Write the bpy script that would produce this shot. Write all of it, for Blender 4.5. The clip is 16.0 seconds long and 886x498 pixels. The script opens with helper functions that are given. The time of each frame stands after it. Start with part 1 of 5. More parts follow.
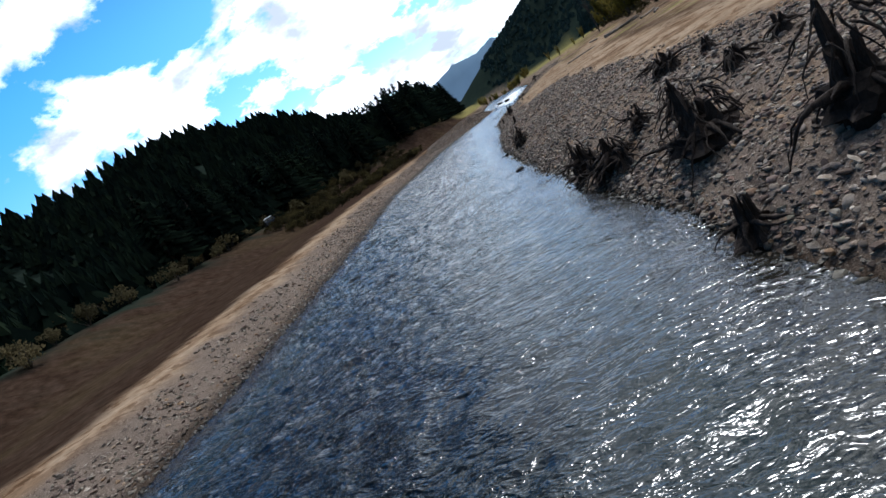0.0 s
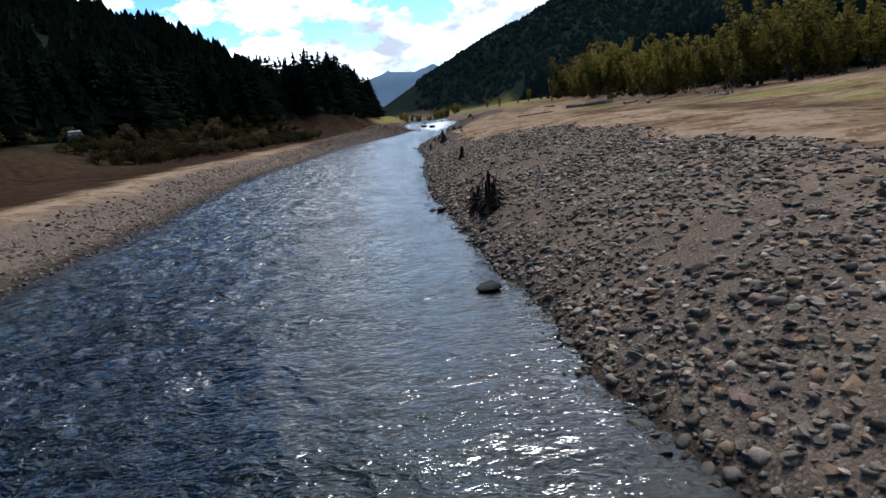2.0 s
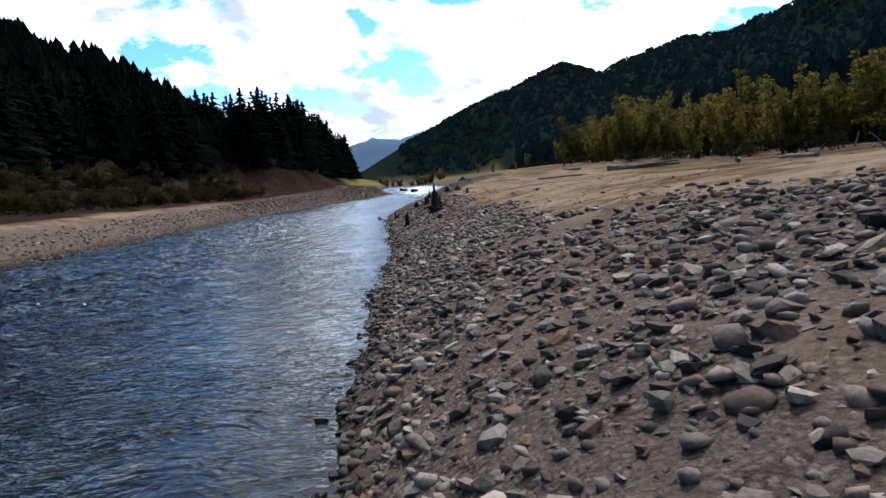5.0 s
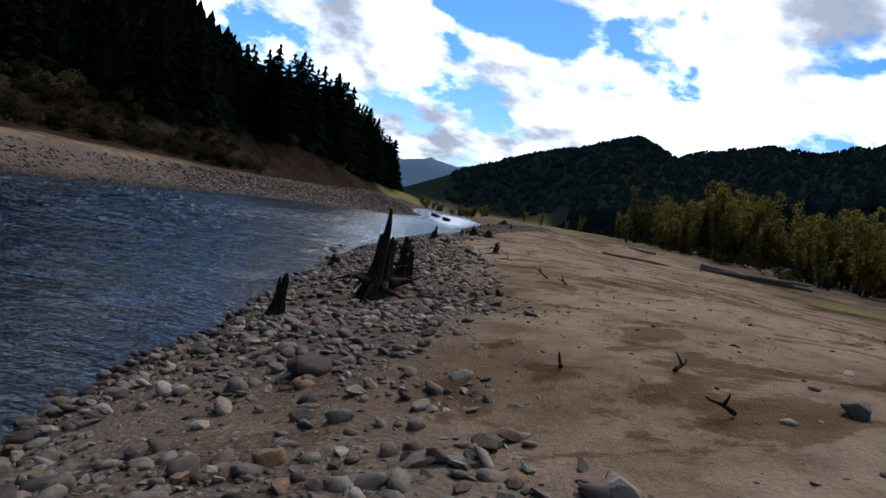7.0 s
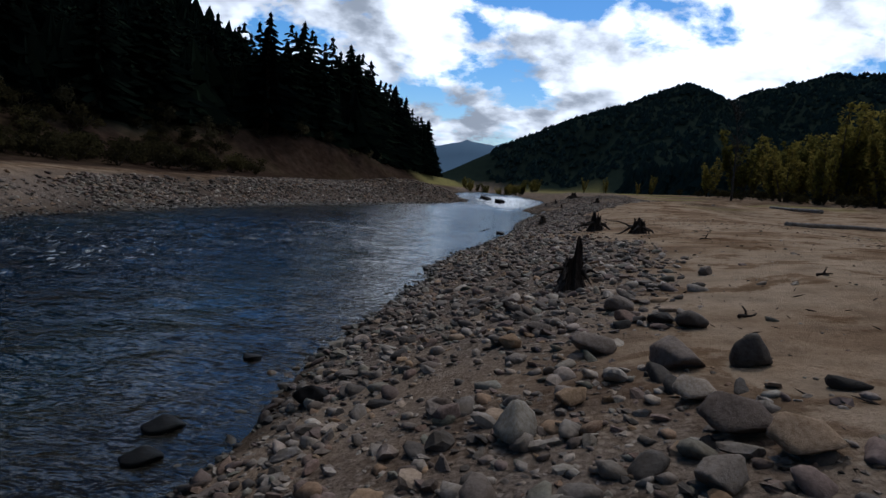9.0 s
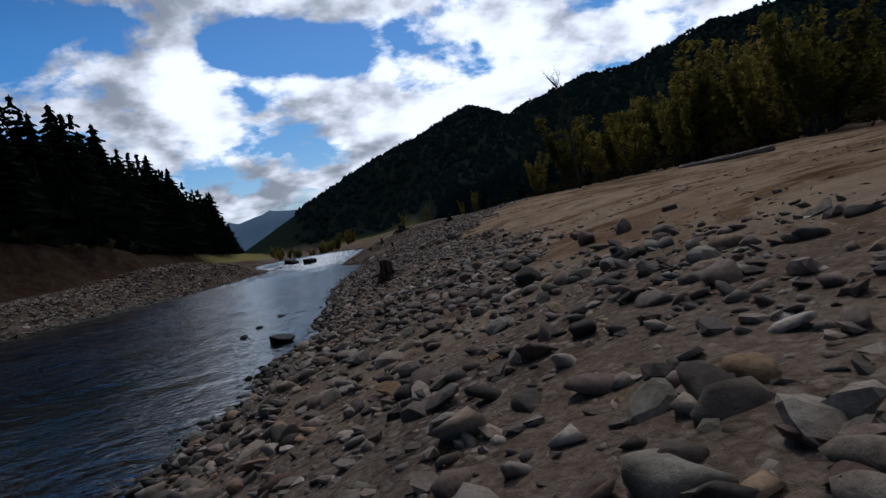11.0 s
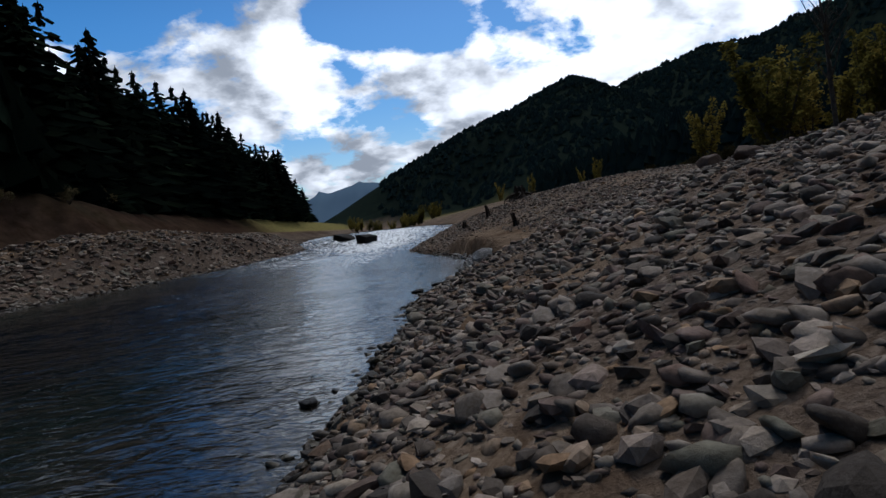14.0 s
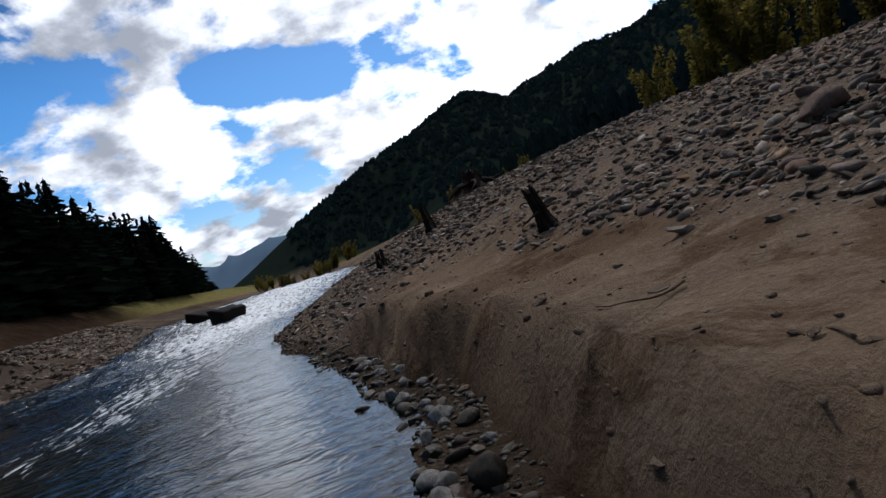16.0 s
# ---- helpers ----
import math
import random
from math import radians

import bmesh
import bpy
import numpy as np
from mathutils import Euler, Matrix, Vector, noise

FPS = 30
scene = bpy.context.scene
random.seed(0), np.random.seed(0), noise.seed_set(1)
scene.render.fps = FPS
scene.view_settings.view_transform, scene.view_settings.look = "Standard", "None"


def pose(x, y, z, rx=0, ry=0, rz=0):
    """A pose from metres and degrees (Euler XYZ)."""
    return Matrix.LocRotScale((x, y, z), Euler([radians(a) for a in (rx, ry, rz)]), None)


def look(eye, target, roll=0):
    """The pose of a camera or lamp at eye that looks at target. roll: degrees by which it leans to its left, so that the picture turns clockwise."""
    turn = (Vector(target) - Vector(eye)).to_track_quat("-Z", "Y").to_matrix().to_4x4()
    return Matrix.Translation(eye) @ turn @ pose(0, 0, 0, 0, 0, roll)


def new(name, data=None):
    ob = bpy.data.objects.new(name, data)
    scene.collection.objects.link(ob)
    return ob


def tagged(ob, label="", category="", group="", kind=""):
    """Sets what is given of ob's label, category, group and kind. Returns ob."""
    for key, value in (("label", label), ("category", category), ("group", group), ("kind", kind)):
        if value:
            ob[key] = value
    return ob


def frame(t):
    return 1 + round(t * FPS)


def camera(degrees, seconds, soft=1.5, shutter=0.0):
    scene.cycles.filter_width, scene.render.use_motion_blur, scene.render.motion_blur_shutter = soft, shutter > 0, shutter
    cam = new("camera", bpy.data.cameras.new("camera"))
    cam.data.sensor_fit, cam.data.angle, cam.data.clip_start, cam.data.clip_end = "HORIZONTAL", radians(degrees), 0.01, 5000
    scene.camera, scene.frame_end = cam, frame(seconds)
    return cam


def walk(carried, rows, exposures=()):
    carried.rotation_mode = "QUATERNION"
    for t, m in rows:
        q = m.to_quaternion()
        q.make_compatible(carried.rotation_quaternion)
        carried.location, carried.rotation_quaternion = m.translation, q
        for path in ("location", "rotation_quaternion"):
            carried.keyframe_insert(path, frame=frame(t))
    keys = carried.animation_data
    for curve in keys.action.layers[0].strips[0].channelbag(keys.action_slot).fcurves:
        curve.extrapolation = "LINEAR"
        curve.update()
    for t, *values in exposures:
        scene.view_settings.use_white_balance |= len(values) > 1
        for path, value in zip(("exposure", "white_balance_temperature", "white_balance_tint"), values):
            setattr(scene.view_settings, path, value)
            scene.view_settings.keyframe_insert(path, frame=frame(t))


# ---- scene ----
cam = camera(72.0, 16.0)
PATH = [
    (0, (4.816, -3.503, 3.937), (4.31, -1.598, 3.6), -31.9),
    (0.5, (3.389, 2.081, 3.942), (3.07, 4.019, 3.563), -27.3),
    (1, (2.468, 7.059, 3.78), (2.29, 9.006, 3.361), -22.3),
    (1.5, (1.918, 11.588, 3.558), (1.831, 13.538, 3.123), -14.7),
    (2, (1.836, 16.456, 3.411), (1.758, 18.408, 2.981), -6.8),
    (2.5, (1.864, 21.982, 2.993), (1.761, 23.937, 2.582), 1.4),
    (3, (1.549, 27.03, 2.57), (1.435, 28.987, 2.175), 4.7),
    (3.5, (1.241, 32.433, 2.234), (1.139, 34.399, 1.885), 2.3),
    (4, (0.797, 37.29, 1.954), (0.752, 39.273, 1.696), -2.9),
    (4.2, (0.554, 39.232, 1.945), (0.545, 41.221, 1.729), -5.0),
    (6.3, (1.861, 58.622, 2.465), (1.904, 60.609, 2.241), 3.9),
    (6.5, (1.968, 60.373, 2.4), (1.988, 62.363, 2.198), 6.3),
    (7, (1.979, 64.529, 2.234), (1.888, 66.523, 2.108), 12.7),
    (7.5, (1.854, 69.135, 2.159), (1.549, 71.11, 2.074), 20.8),
    (8, (1.336, 73.432, 2.109), (0.877, 75.375, 1.995), 23.8),
    (8.5, (0.641, 77.567, 2.059), (0.247, 79.522, 1.907), 15.9),
    (9, (-0.282, 81.604, 2.018), (-0.52, 83.58, 1.817), 5.0),
    (9.2, (-0.557, 83.243, 2.022), (-0.721, 85.225, 1.809), 0.0),
    (11.3, (0.352, 103.765, 1.297), (0.728, 105.729, 1.307), -8.6),
    (11.5, (0.585, 105.666, 1.368), (0.903, 107.639, 1.436), -1.4),
    (12, (1.075, 110.209, 1.372), (1.234, 112.201, 1.473), 11.9),
    (12.5, (1.405, 114.407, 1.253), (1.378, 116.405, 1.322), 20.2),
    (13, (1.39, 118.112, 1.25), (1.291, 120.11, 1.26), 16.3),
    (13.5, (1.107, 121.677, 1.237), (1.061, 123.676, 1.196), 5.4),
    (14, (0.843, 125.032, 1.194), (0.89, 127.03, 1.111), -6.4),
    (14.5, (0.828, 128.961, 1.146), (0.968, 130.955, 1.069), -12.7),
    (15, (0.929, 132.724, 1.093), (1.12, 134.713, 1.021), -14.1),
    (15.5, (1.288, 136.491, 1.101), (1.544, 138.473, 1.02), -16.2),
    (16, (1.867, 140.183, 1.061), (2.184, 142.157, 1.028), -17.3),
]
walk(cam, [(t, look(eye, target, roll)) for t, eye, target, roll in PATH],
     exposures=[(0, 0.45, 5750, 8), (1.5, 0.28, 5600, 8), (2.5, 0.45, 5950, 12), (4.2, 0.55, 5800, 12), (6.5, -0.13, 5600, 12), (8, -0.52, 5700, 10), (9, -0.74, 5600, 10), (12, -1.05, 5750, 12), (14.5, -0.72, 5800, 10), (16, -0.5, 6000, 12)])

# ---------------------------------------------------------------- light
SUN_AZ, SUN_EL = 9.0, 54.0          # degrees right of up-valley, and above the horizon

world = bpy.data.worlds.new("sky")
scene.world = world
world.use_nodes = True
wn, wl = world.node_tree.nodes, world.node_tree.links
wn.clear()


def wnode(kind, **values):
    n = wn.new(kind)
    for k, v in values.items():
        n.inputs[k].default_value = v
    return n


def wmath(op, a, b=None):
    n = wn.new("ShaderNodeMath")
    n.operation = op
    for i, v in enumerate((a, b)):
        if v is None:
            continue
        if isinstance(v, (int, float)):
            n.inputs[i].default_value = v
        else:
            wl.new(v, n.inputs[i])
    return n.outputs[0]


sky = wn.new("ShaderNodeTexSky")
sky.sky_type = "NISHITA"
sky.sun_disc = False
sky.sun_elevation, sky.sun_rotation = radians(SUN_EL), radians(SUN_AZ)
sky.air_density, sky.dust_density, sky.ozone_density = 1.0, 0.6, 2.0
coord = wn.new("ShaderNodeTexCoord")
sep = wn.new("ShaderNodeSeparateXYZ")
wl.new(coord.outputs["Generated"], sep.inputs[0])
lift = wmath("ADD", wmath("MAXIMUM", sep.outputs[2], 0.0), 0.38)
comb = wn.new("ShaderNodeCombineXYZ")
wl.new(wmath("DIVIDE", sep.outputs[0], lift), comb.inputs[0])
wl.new(wmath("DIVIDE", sep.outputs[1], lift), comb.inputs[1])
comb.inputs[2].default_value = 3.7
big = wnode("ShaderNodeTexNoise", Scale=3.1, Detail=11.0, Roughness=0.58, Distortion=0.15)
wl.new(comb.outputs[0], big.inputs["Vector"])
cover = wn.new("ShaderNodeValToRGB")
cover.color_ramp.elements[0].position, cover.color_ramp.elements[1].position = 0.435, 0.50


def wstep(value, lo, hi, to_lo, to_hi):
    n = wn.new("ShaderNodeMapRange")
    n.interpolation_type = "SMOOTHSTEP"
    wl.new(value, n.inputs["Value"])
    for key, v in (("From Min", lo), ("From Max", hi), ("To Min", to_lo), ("To Max", to_hi)):
        n.inputs[key].default_value = v
    return n.outputs[0]


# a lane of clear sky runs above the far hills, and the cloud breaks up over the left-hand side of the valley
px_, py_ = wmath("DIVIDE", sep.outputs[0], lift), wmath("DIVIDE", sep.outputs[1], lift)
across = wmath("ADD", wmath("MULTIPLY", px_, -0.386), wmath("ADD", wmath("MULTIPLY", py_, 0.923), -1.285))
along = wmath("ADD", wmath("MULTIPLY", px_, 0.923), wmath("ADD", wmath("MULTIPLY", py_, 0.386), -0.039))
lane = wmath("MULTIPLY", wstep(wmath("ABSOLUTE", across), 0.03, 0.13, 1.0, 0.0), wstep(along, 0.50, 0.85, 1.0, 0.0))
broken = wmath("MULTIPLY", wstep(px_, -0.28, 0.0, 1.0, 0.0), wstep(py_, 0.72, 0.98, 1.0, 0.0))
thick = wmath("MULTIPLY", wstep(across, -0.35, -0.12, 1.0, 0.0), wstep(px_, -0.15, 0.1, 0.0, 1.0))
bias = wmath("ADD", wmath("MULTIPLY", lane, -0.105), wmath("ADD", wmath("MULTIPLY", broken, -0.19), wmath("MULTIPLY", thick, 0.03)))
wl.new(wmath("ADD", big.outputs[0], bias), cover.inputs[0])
# thick cloud has a grey underside, thin cloud is white
body = wnode("ShaderNodeTexNoise", Scale=4.2, Detail=8.0, Roughness=0.55)
wl.new(comb.outputs[0], body.inputs["Vector"])
tone = wn.new("ShaderNodeValToRGB")
tone.color_ramp.interpolation = "EASE"
tone.color_ramp.elements[0].position, tone.color_ramp.elements[1].position = 0.36, 0.60
tone.color_ramp.elements[0].color = (9.0, 9.6, 10.6, 1)
tone.color_ramp.elements[1].color = (34.0, 34.3, 34.8, 1)
wl.new(body.outputs[0], tone.inputs[0])
# clouds glow towards the sun and are dull on the far side of the sky
toward = wn.new("ShaderNodeVectorMath")
toward.operation = "DOT_PRODUCT"
wl.new(coord.outputs["Generated"], toward.inputs[0])
toward.inputs[1].default_value = (math.sin(radians(SUN_AZ)) * math.cos(radians(SUN_EL)), math.cos(radians(SUN_AZ)) * math.cos(radians(SUN_EL)), math.sin(radians(SUN_EL)))
glow = wn.new("ShaderNodeMapRange")
glow.interpolation_type = "SMOOTHSTEP"
glow.inputs["From Min"].default_value, glow.inputs["From Max"].default_value = 0.05, 0.72
glow.inputs["To Min"].default_value, glow.inputs["To Max"].default_value = 0.04, 1.0
wl.new(toward.outputs["Value"], glow.inputs["Value"])
lit = wn.new("ShaderNodeVectorMath")
lit.operation = "SCALE"
wl.new(tone.outputs[0], lit.inputs[0])
wl.new(glow.outputs[0], lit.inputs["Scale"])
rich = wnode("ShaderNodeHueSaturation", Saturation=1.5, Value=2.45, Hue=0.5)
wl.new(sky.outputs[0], rich.inputs["Color"])
mixc = wn.new("ShaderNodeMix")
mixc.data_type = "RGBA"
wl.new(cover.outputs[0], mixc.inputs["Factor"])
# the blue deepens with height
blue = wn.new("ShaderNodeVectorMath")
blue.operation = "SCALE"
wl.new(rich.outputs[0], blue.inputs[0])
wl.new(wstep(sep.outputs[2], 0.30, 0.60, 1.0, 0.17), blue.inputs["Scale"])
wl.new(blue.outputs[0], mixc.inputs["A"])
wl.new(lit.outputs[0], mixc.inputs["B"])
back = wnode("ShaderNodeBackground", Strength=0.062)
wl.new(mixc.outputs["Result"], back.inputs["Color"])
wout = wn.new("ShaderNodeOutputWorld")
wl.new(back.outputs[0], wout.inputs[0])

sun_data = bpy.data.lights.new("sun", "SUN")
sun_data.energy, sun_data.angle, sun_data.color = 2.15, radians(7.0), (1.0, 0.95, 0.88)
sun = new("sun", sun_data)
sa, se = radians(SUN_AZ), radians(SUN_EL)
sun_dir = Vector((math.sin(sa) * math.cos(se), math.cos(sa) * math.cos(se), math.sin(se)))
sun.matrix_world = look(sun_dir * 200, (0, 0, 0))


# ---------------------------------------------------------------- number helpers
def hash2(ix, iy, seed):
    n = (ix.astype(np.int64) * 374761393 + iy.astype(np.int64) * 668265263 + seed * 1442695041) & 0x7FFFFFFF
    n = ((n ^ (n >> 13)) * 1274126177) & 0x7FFFFFFF
    n = ((n ^ (n >> 16)) * 1911520717) & 0x7FFFFFFF
    return (n & 0xFFFFF) / float(0xFFFFF)


def vnoise(x, y, seed=0):
    ix, iy = np.floor(x), np.floor(y)
    fx, fy = x - ix, y - iy
    fx, fy = fx * fx * (3 - 2 * fx), fy * fy * (3 - 2 * fy)
    a, b = hash2(ix, iy, seed), hash2(ix + 1, iy, seed)
    c, d = hash2(ix, iy + 1, seed), hash2(ix + 1, iy + 1, seed)
    return (a + (b - a) * fx) + ((c + (d - c) * fx) - (a + (b - a) * fx)) * fy


def fbm(x, y, octaves=4, seed=0):
    total, amp, norm = 0.0, 1.0, 0.0
    for o in range(octaves):
        total = total + amp * (vnoise(x * 2 ** o + 17.3 * o, y * 2 ** o - 9.1 * o, seed + o) * 2 - 1)
        norm += amp
        amp *= 0.5
    return total / norm


def sstep(a, b, v):
    t = np.clip((v - a) / (b - a), 0, 1)
    return t * t * (3 - 2 * t)


# ---------------------------------------------------------------- the plan of the valley
SHORE_Y = [-60, 2, 8, 12, 18, 24, 30, 39, 44, 53, 64, 72, 79, 87, 97, 104, 112, 120, 128, 132, 134.4, 136.6, 140, 143, 145, 148.4, 151, 153.5, 156, 159, 166, 173, 190, 240, 400]
SHORE_R = [13, 7.2, 6.2, 5.6, 4.4, 3.3, 2.4, 1.3, 0.5, -0.3, -0.6, -1.1, -1.8, -2.3, -2.3, -1.6, -0.6, -0.5, 0.1, 0.4, 0.65, 1.05, 1.65, 1.85, 1.7, 1.05, 0.45, 0.05, 0.3, 0.75, 1.7, 2.9, 3.6, 1.0, -8.0]
LEFT_Y = [-60, 8, 18, 30, 40, 48, 65, 80, 95, 110, 125, 140, 150, 157, 163, 168, 178, 200, 400]
LEFT_X = [-8.5, -8.9, -9.0, -10.6, -11.6, -12.6, -15.2, -15.2, -15.6, -16.0, -14.6, -12.2, -11.4, -9.4, -7.8, -8.2, -10.5, -13.0, -22.0]
COB_Y = [-60, 0, 20, 45, 55, 61, 75, 85, 91, 98, 104, 113, 118, 122, 128, 135, 175, 400]
COB_W = [6.5, 6.5, 6.6, 6.8, 5.0, 3.2, 3.7, 3.6, 4.6, 3.4, 4.2, 3.6, 4.4, 5.8, 8.0, 13.0, 12.0, 4.0]


def shore_right(y):
    return np.interp(y, SHORE_Y, SHORE_R) + 0.28 * fbm(y * 0.55, y * 0 + 3.0, 3, 5)


def shore_left(y):
    return np.interp(y, LEFT_Y, LEFT_X) + 0.4 * fbm(y * 0.3, y * 0 + 8.0, 3, 6)


def water_level(y):
    return np.interp(y, [-100, 149, 156, 163, 172, 190, 400, 4000], [0, 0, 0.12, 0.30, 0.62, 1.0, 1.4, 1.4])


RIDGE_RIGHT = [(-30, 500, 4), (0, 478, 32), (13, 474, 40), (34, 472, 50), (59, 475, 61), (88, 482, 70), (115, 520, 77), (150, 585, 83),
               (185, 590, 93), (225, 560, 102), (285, 500, 113), (370, 420, 120), (470, 300, 122), (560, 100, 116)]
RIDGE_LEFT = [(-48, 296, 6), (-62, 264, 20), (-84, 215, 33), (-104, 160, 37), (-124, 100, 32), (-146, 30, 27), (-161, -80, 25)]
RIDGE_FAR = [(-420, 1500, 90), (-200, 1560, 102), (-90, 1540, 112), (0, 1500, 117), (120, 1480, 135), (300, 1500, 160)]


def ridge(x, y, pts, slope):
    best = np.full(np.shape(x), -99.0)
    for (ax, ay, az), (bx, by, bz) in zip(pts, pts[1:]):
        dx, dy = bx - ax, by - ay
        t = np.clip(((x - ax) * dx + (y - ay) * dy) / (dx * dx + dy * dy), 0, 1)
        dist = np.hypot(x - ax - t * dx, y - ay - t * dy)
        best = np.maximum(best, az + (bz - az) * t - (np.sqrt(dist * dist + 64) - 8) * slope)
    return best


def hills(x, y):
    rough = 1 + 0.16 * fbm(x / 45, y / 45, 3, 21)
    a = ridge(x, y, RIDGE_RIGHT, 0.50)
    b = ridge(x, y, RIDGE_LEFT, 0.60)
    c = ridge(x, y, RIDGE_FAR, 0.42)
    return np.maximum(a, b) * rough, c * rough


def scarp_toe(y):
    """How far from the water the sand scarp starts."""
    return np.interp(y, [137, 141, 144, 148], [0.85, 0.70, 0.50, 0.40])


def ground_height(x, y):
    xr, xl, wz = shore_right(y), shore_left(y), water_level(y)
    d = x - xr
    # right bank: cobble slope, crest, sand flat
    steep = np.interp(y, [0, 45, 60, 85, 100, 112, 130, 142, 152], [0.60, 0.60, 0.46, 0.43, 0.36, 0.30, 0.44, 0.28, 0.40])
    crest = np.interp(y, [0, 30, 48, 62, 75, 100, 120, 133, 148, 180], [1.9, 2.15, 2.75, 2.2, 1.85, 1.8, 2.2, 2.95, 3.15, 3.0])
    right = crest * (1 - np.exp(-np.maximum(d, 0) * steep / crest * 1.25))
    right = right - 0.30 * sstep(8, 16, d) + 0.06 * np.maximum(d - 16, 0)
    right = np.minimum(right, crest + 4.5) + 0.05 * fbm(x * 0.5, y * 0.5, 3, 2) * sstep(0, 2, d)
    # a scarp cut into the sand near the rapid
    cut = sstep(136, 139.5, y) * (1 - sstep(147, 150, y))
    toe = scarp_toe(y) + 0.16 * fbm(y * 0.9, y * 0 + 1.5, 3, 9) + 0.10 * fbm(x * 0.6, y * 3.2, 3, 18)
    face = sstep(toe, toe + 0.26, d)
    ledge = 0.52 + 0.10 * (d - toe) + 0.05 * fbm(y * 1.7, y * 0 + 6.0, 3, 29)
    scarp = 0.08 * np.maximum(d, 0) * (1 - face) + np.maximum(ledge, right) * face
    scarp = scarp + (0.05 * fbm(x * 3.2, y * 3.2, 3, 19) + 0.05 * np.abs(fbm(x * 1.5, y * 6.0, 3, 20))) * sstep(toe, toe + 0.15, d) * (1 - sstep(toe + 0.5, toe + 1.7, d))
    right = right + cut * (scarp - right)
    # left bank: gravel slope, sandy bench, soil bank, forest foot
    e = xl - x
    foot = np.interp(y, [0, 90, 130, 170, 260], [27, 27, 22, 14, 12])
    left = 1.35 * sstep(0, 4.5, e) + 0.05 * np.maximum(e - 4, 0) + 3.4 * sstep(foot * 0.62, foot, e) * np.interp(y, [0, 60, 105, 131, 145, 153, 172], [0.9, 0.85, 0.8, 0.95, 1.3, 1.45, 0.75])
    left = left + 0.06 * fbm(x * 0.45, y * 0.45, 3, 3) * sstep(0, 3, e)
    left = left + 0.9 * np.exp(-((y - 156) / 7.5) ** 2) * sstep(0.2, 2.2, e) * (1 - sstep(6, 11, e)) * (1 + 0.5 * fbm(x, y, 3, 14))
    left = np.minimum(left, 9.0)
    # river bed
    depth = np.minimum(d * -1, e * -1)
    bed = -np.minimum(np.maximum(depth, 0) * 0.16, 0.9) - 0.02
    z = np.where(d > 0, right, np.where(e > 0, left, bed)) + wz
    far = sstep(16, 60, np.maximum(d, e))
    hill, distant = hills(x, y)
    far = np.maximum(far, sstep(380, 440, y))
    z = np.where(hill > z, z + (hill - z) * far, z)
    return np.where(y > 620, np.maximum(z, distant * sstep(620, 900, y)), z)


def height_at(x, y):
    return float(ground_height(np.array([x], float), np.array([y], float))[0])


# ---------------------------------------------------------------- materials
def material(name):
    m = bpy.data.materials.new(name)
    m.use_nodes = True
    return m, m.node_tree.nodes, m.node_tree.links, m.node_tree.nodes["Principled BSDF"]


def noise_node(n, l, scale, detail=5.0, rough=0.55, vec=None, distortion=0.0):
    t = n.new("ShaderNodeTexNoise")
    t.inputs["Scale"].default_value, t.inputs["Detail"].default_value = scale, detail
    t.inputs["Roughness"].default_value, t.inputs["Distortion"].default_value = rough, distortion
    if vec is not None:
        l.new(vec, t.inputs["Vector"])
    return t.outputs[0]


def ramp(n, l, fac, stops):
    r = n.new("ShaderNodeValToRGB")
    e = r.color_ramp.elements
    while len(e) < len(stops):
        e.new(0.5)
    for el, (p, c) in zip(e, stops):
        el.position, el.color = p, (*c, 1) if len(c) == 3 else c
    l.new(fac, r.inputs[0])
    return r.outputs[0]


def mix(n, l, fac, a, b, mode="MIX"):
    m = n.new("ShaderNodeMix")
    m.data_type, m.blend_type = "RGBA", mode
    for key, v in (("Factor", fac), ("A", a), ("B", b)):
        s = m.inputs[key] if key == "Factor" else m.inputs[6 if key == "A" else 7]
        if isinstance(v, (int, float)):
            s.default_value = v
        elif isinstance(v, tuple):
            s.default_value = (*v, 1)
        else:
            l.new(v, s)
    return m.outputs[2]


def attr(n, name):
    a = n.new("ShaderNodeAttribute")
    a.attribute_name = name
    return a.outputs["Fac"]


def obj_vec(n):
    return n.new("ShaderNodeTexCoord").outputs["Object"]


def math_node(n, l, op, a, b, clamp=False):
    m = n.new("ShaderNodeMath")
    m.operation, m.use_clamp = op, clamp
    for i, v in enumerate((a, b)):
        if isinstance(v, (int, float)):
            m.inputs[i].default_value = v
        else:
            l.new(v, m.inputs[i])
    return m.outputs[0]


def bump(n, l, height, strength, distance, bsdf, normal=None):
    b = n.new("ShaderNodeBump")
    b.inputs["Strength"].default_value, b.inputs["Distance"].default_value = strength, distance
    l.new(height, b.inputs["Height"])
    if normal is not None:
        l.new(normal, b.inputs["Normal"])
    l.new(b.outputs[0], bsdf.inputs["Normal"])
    return b.outputs[0]


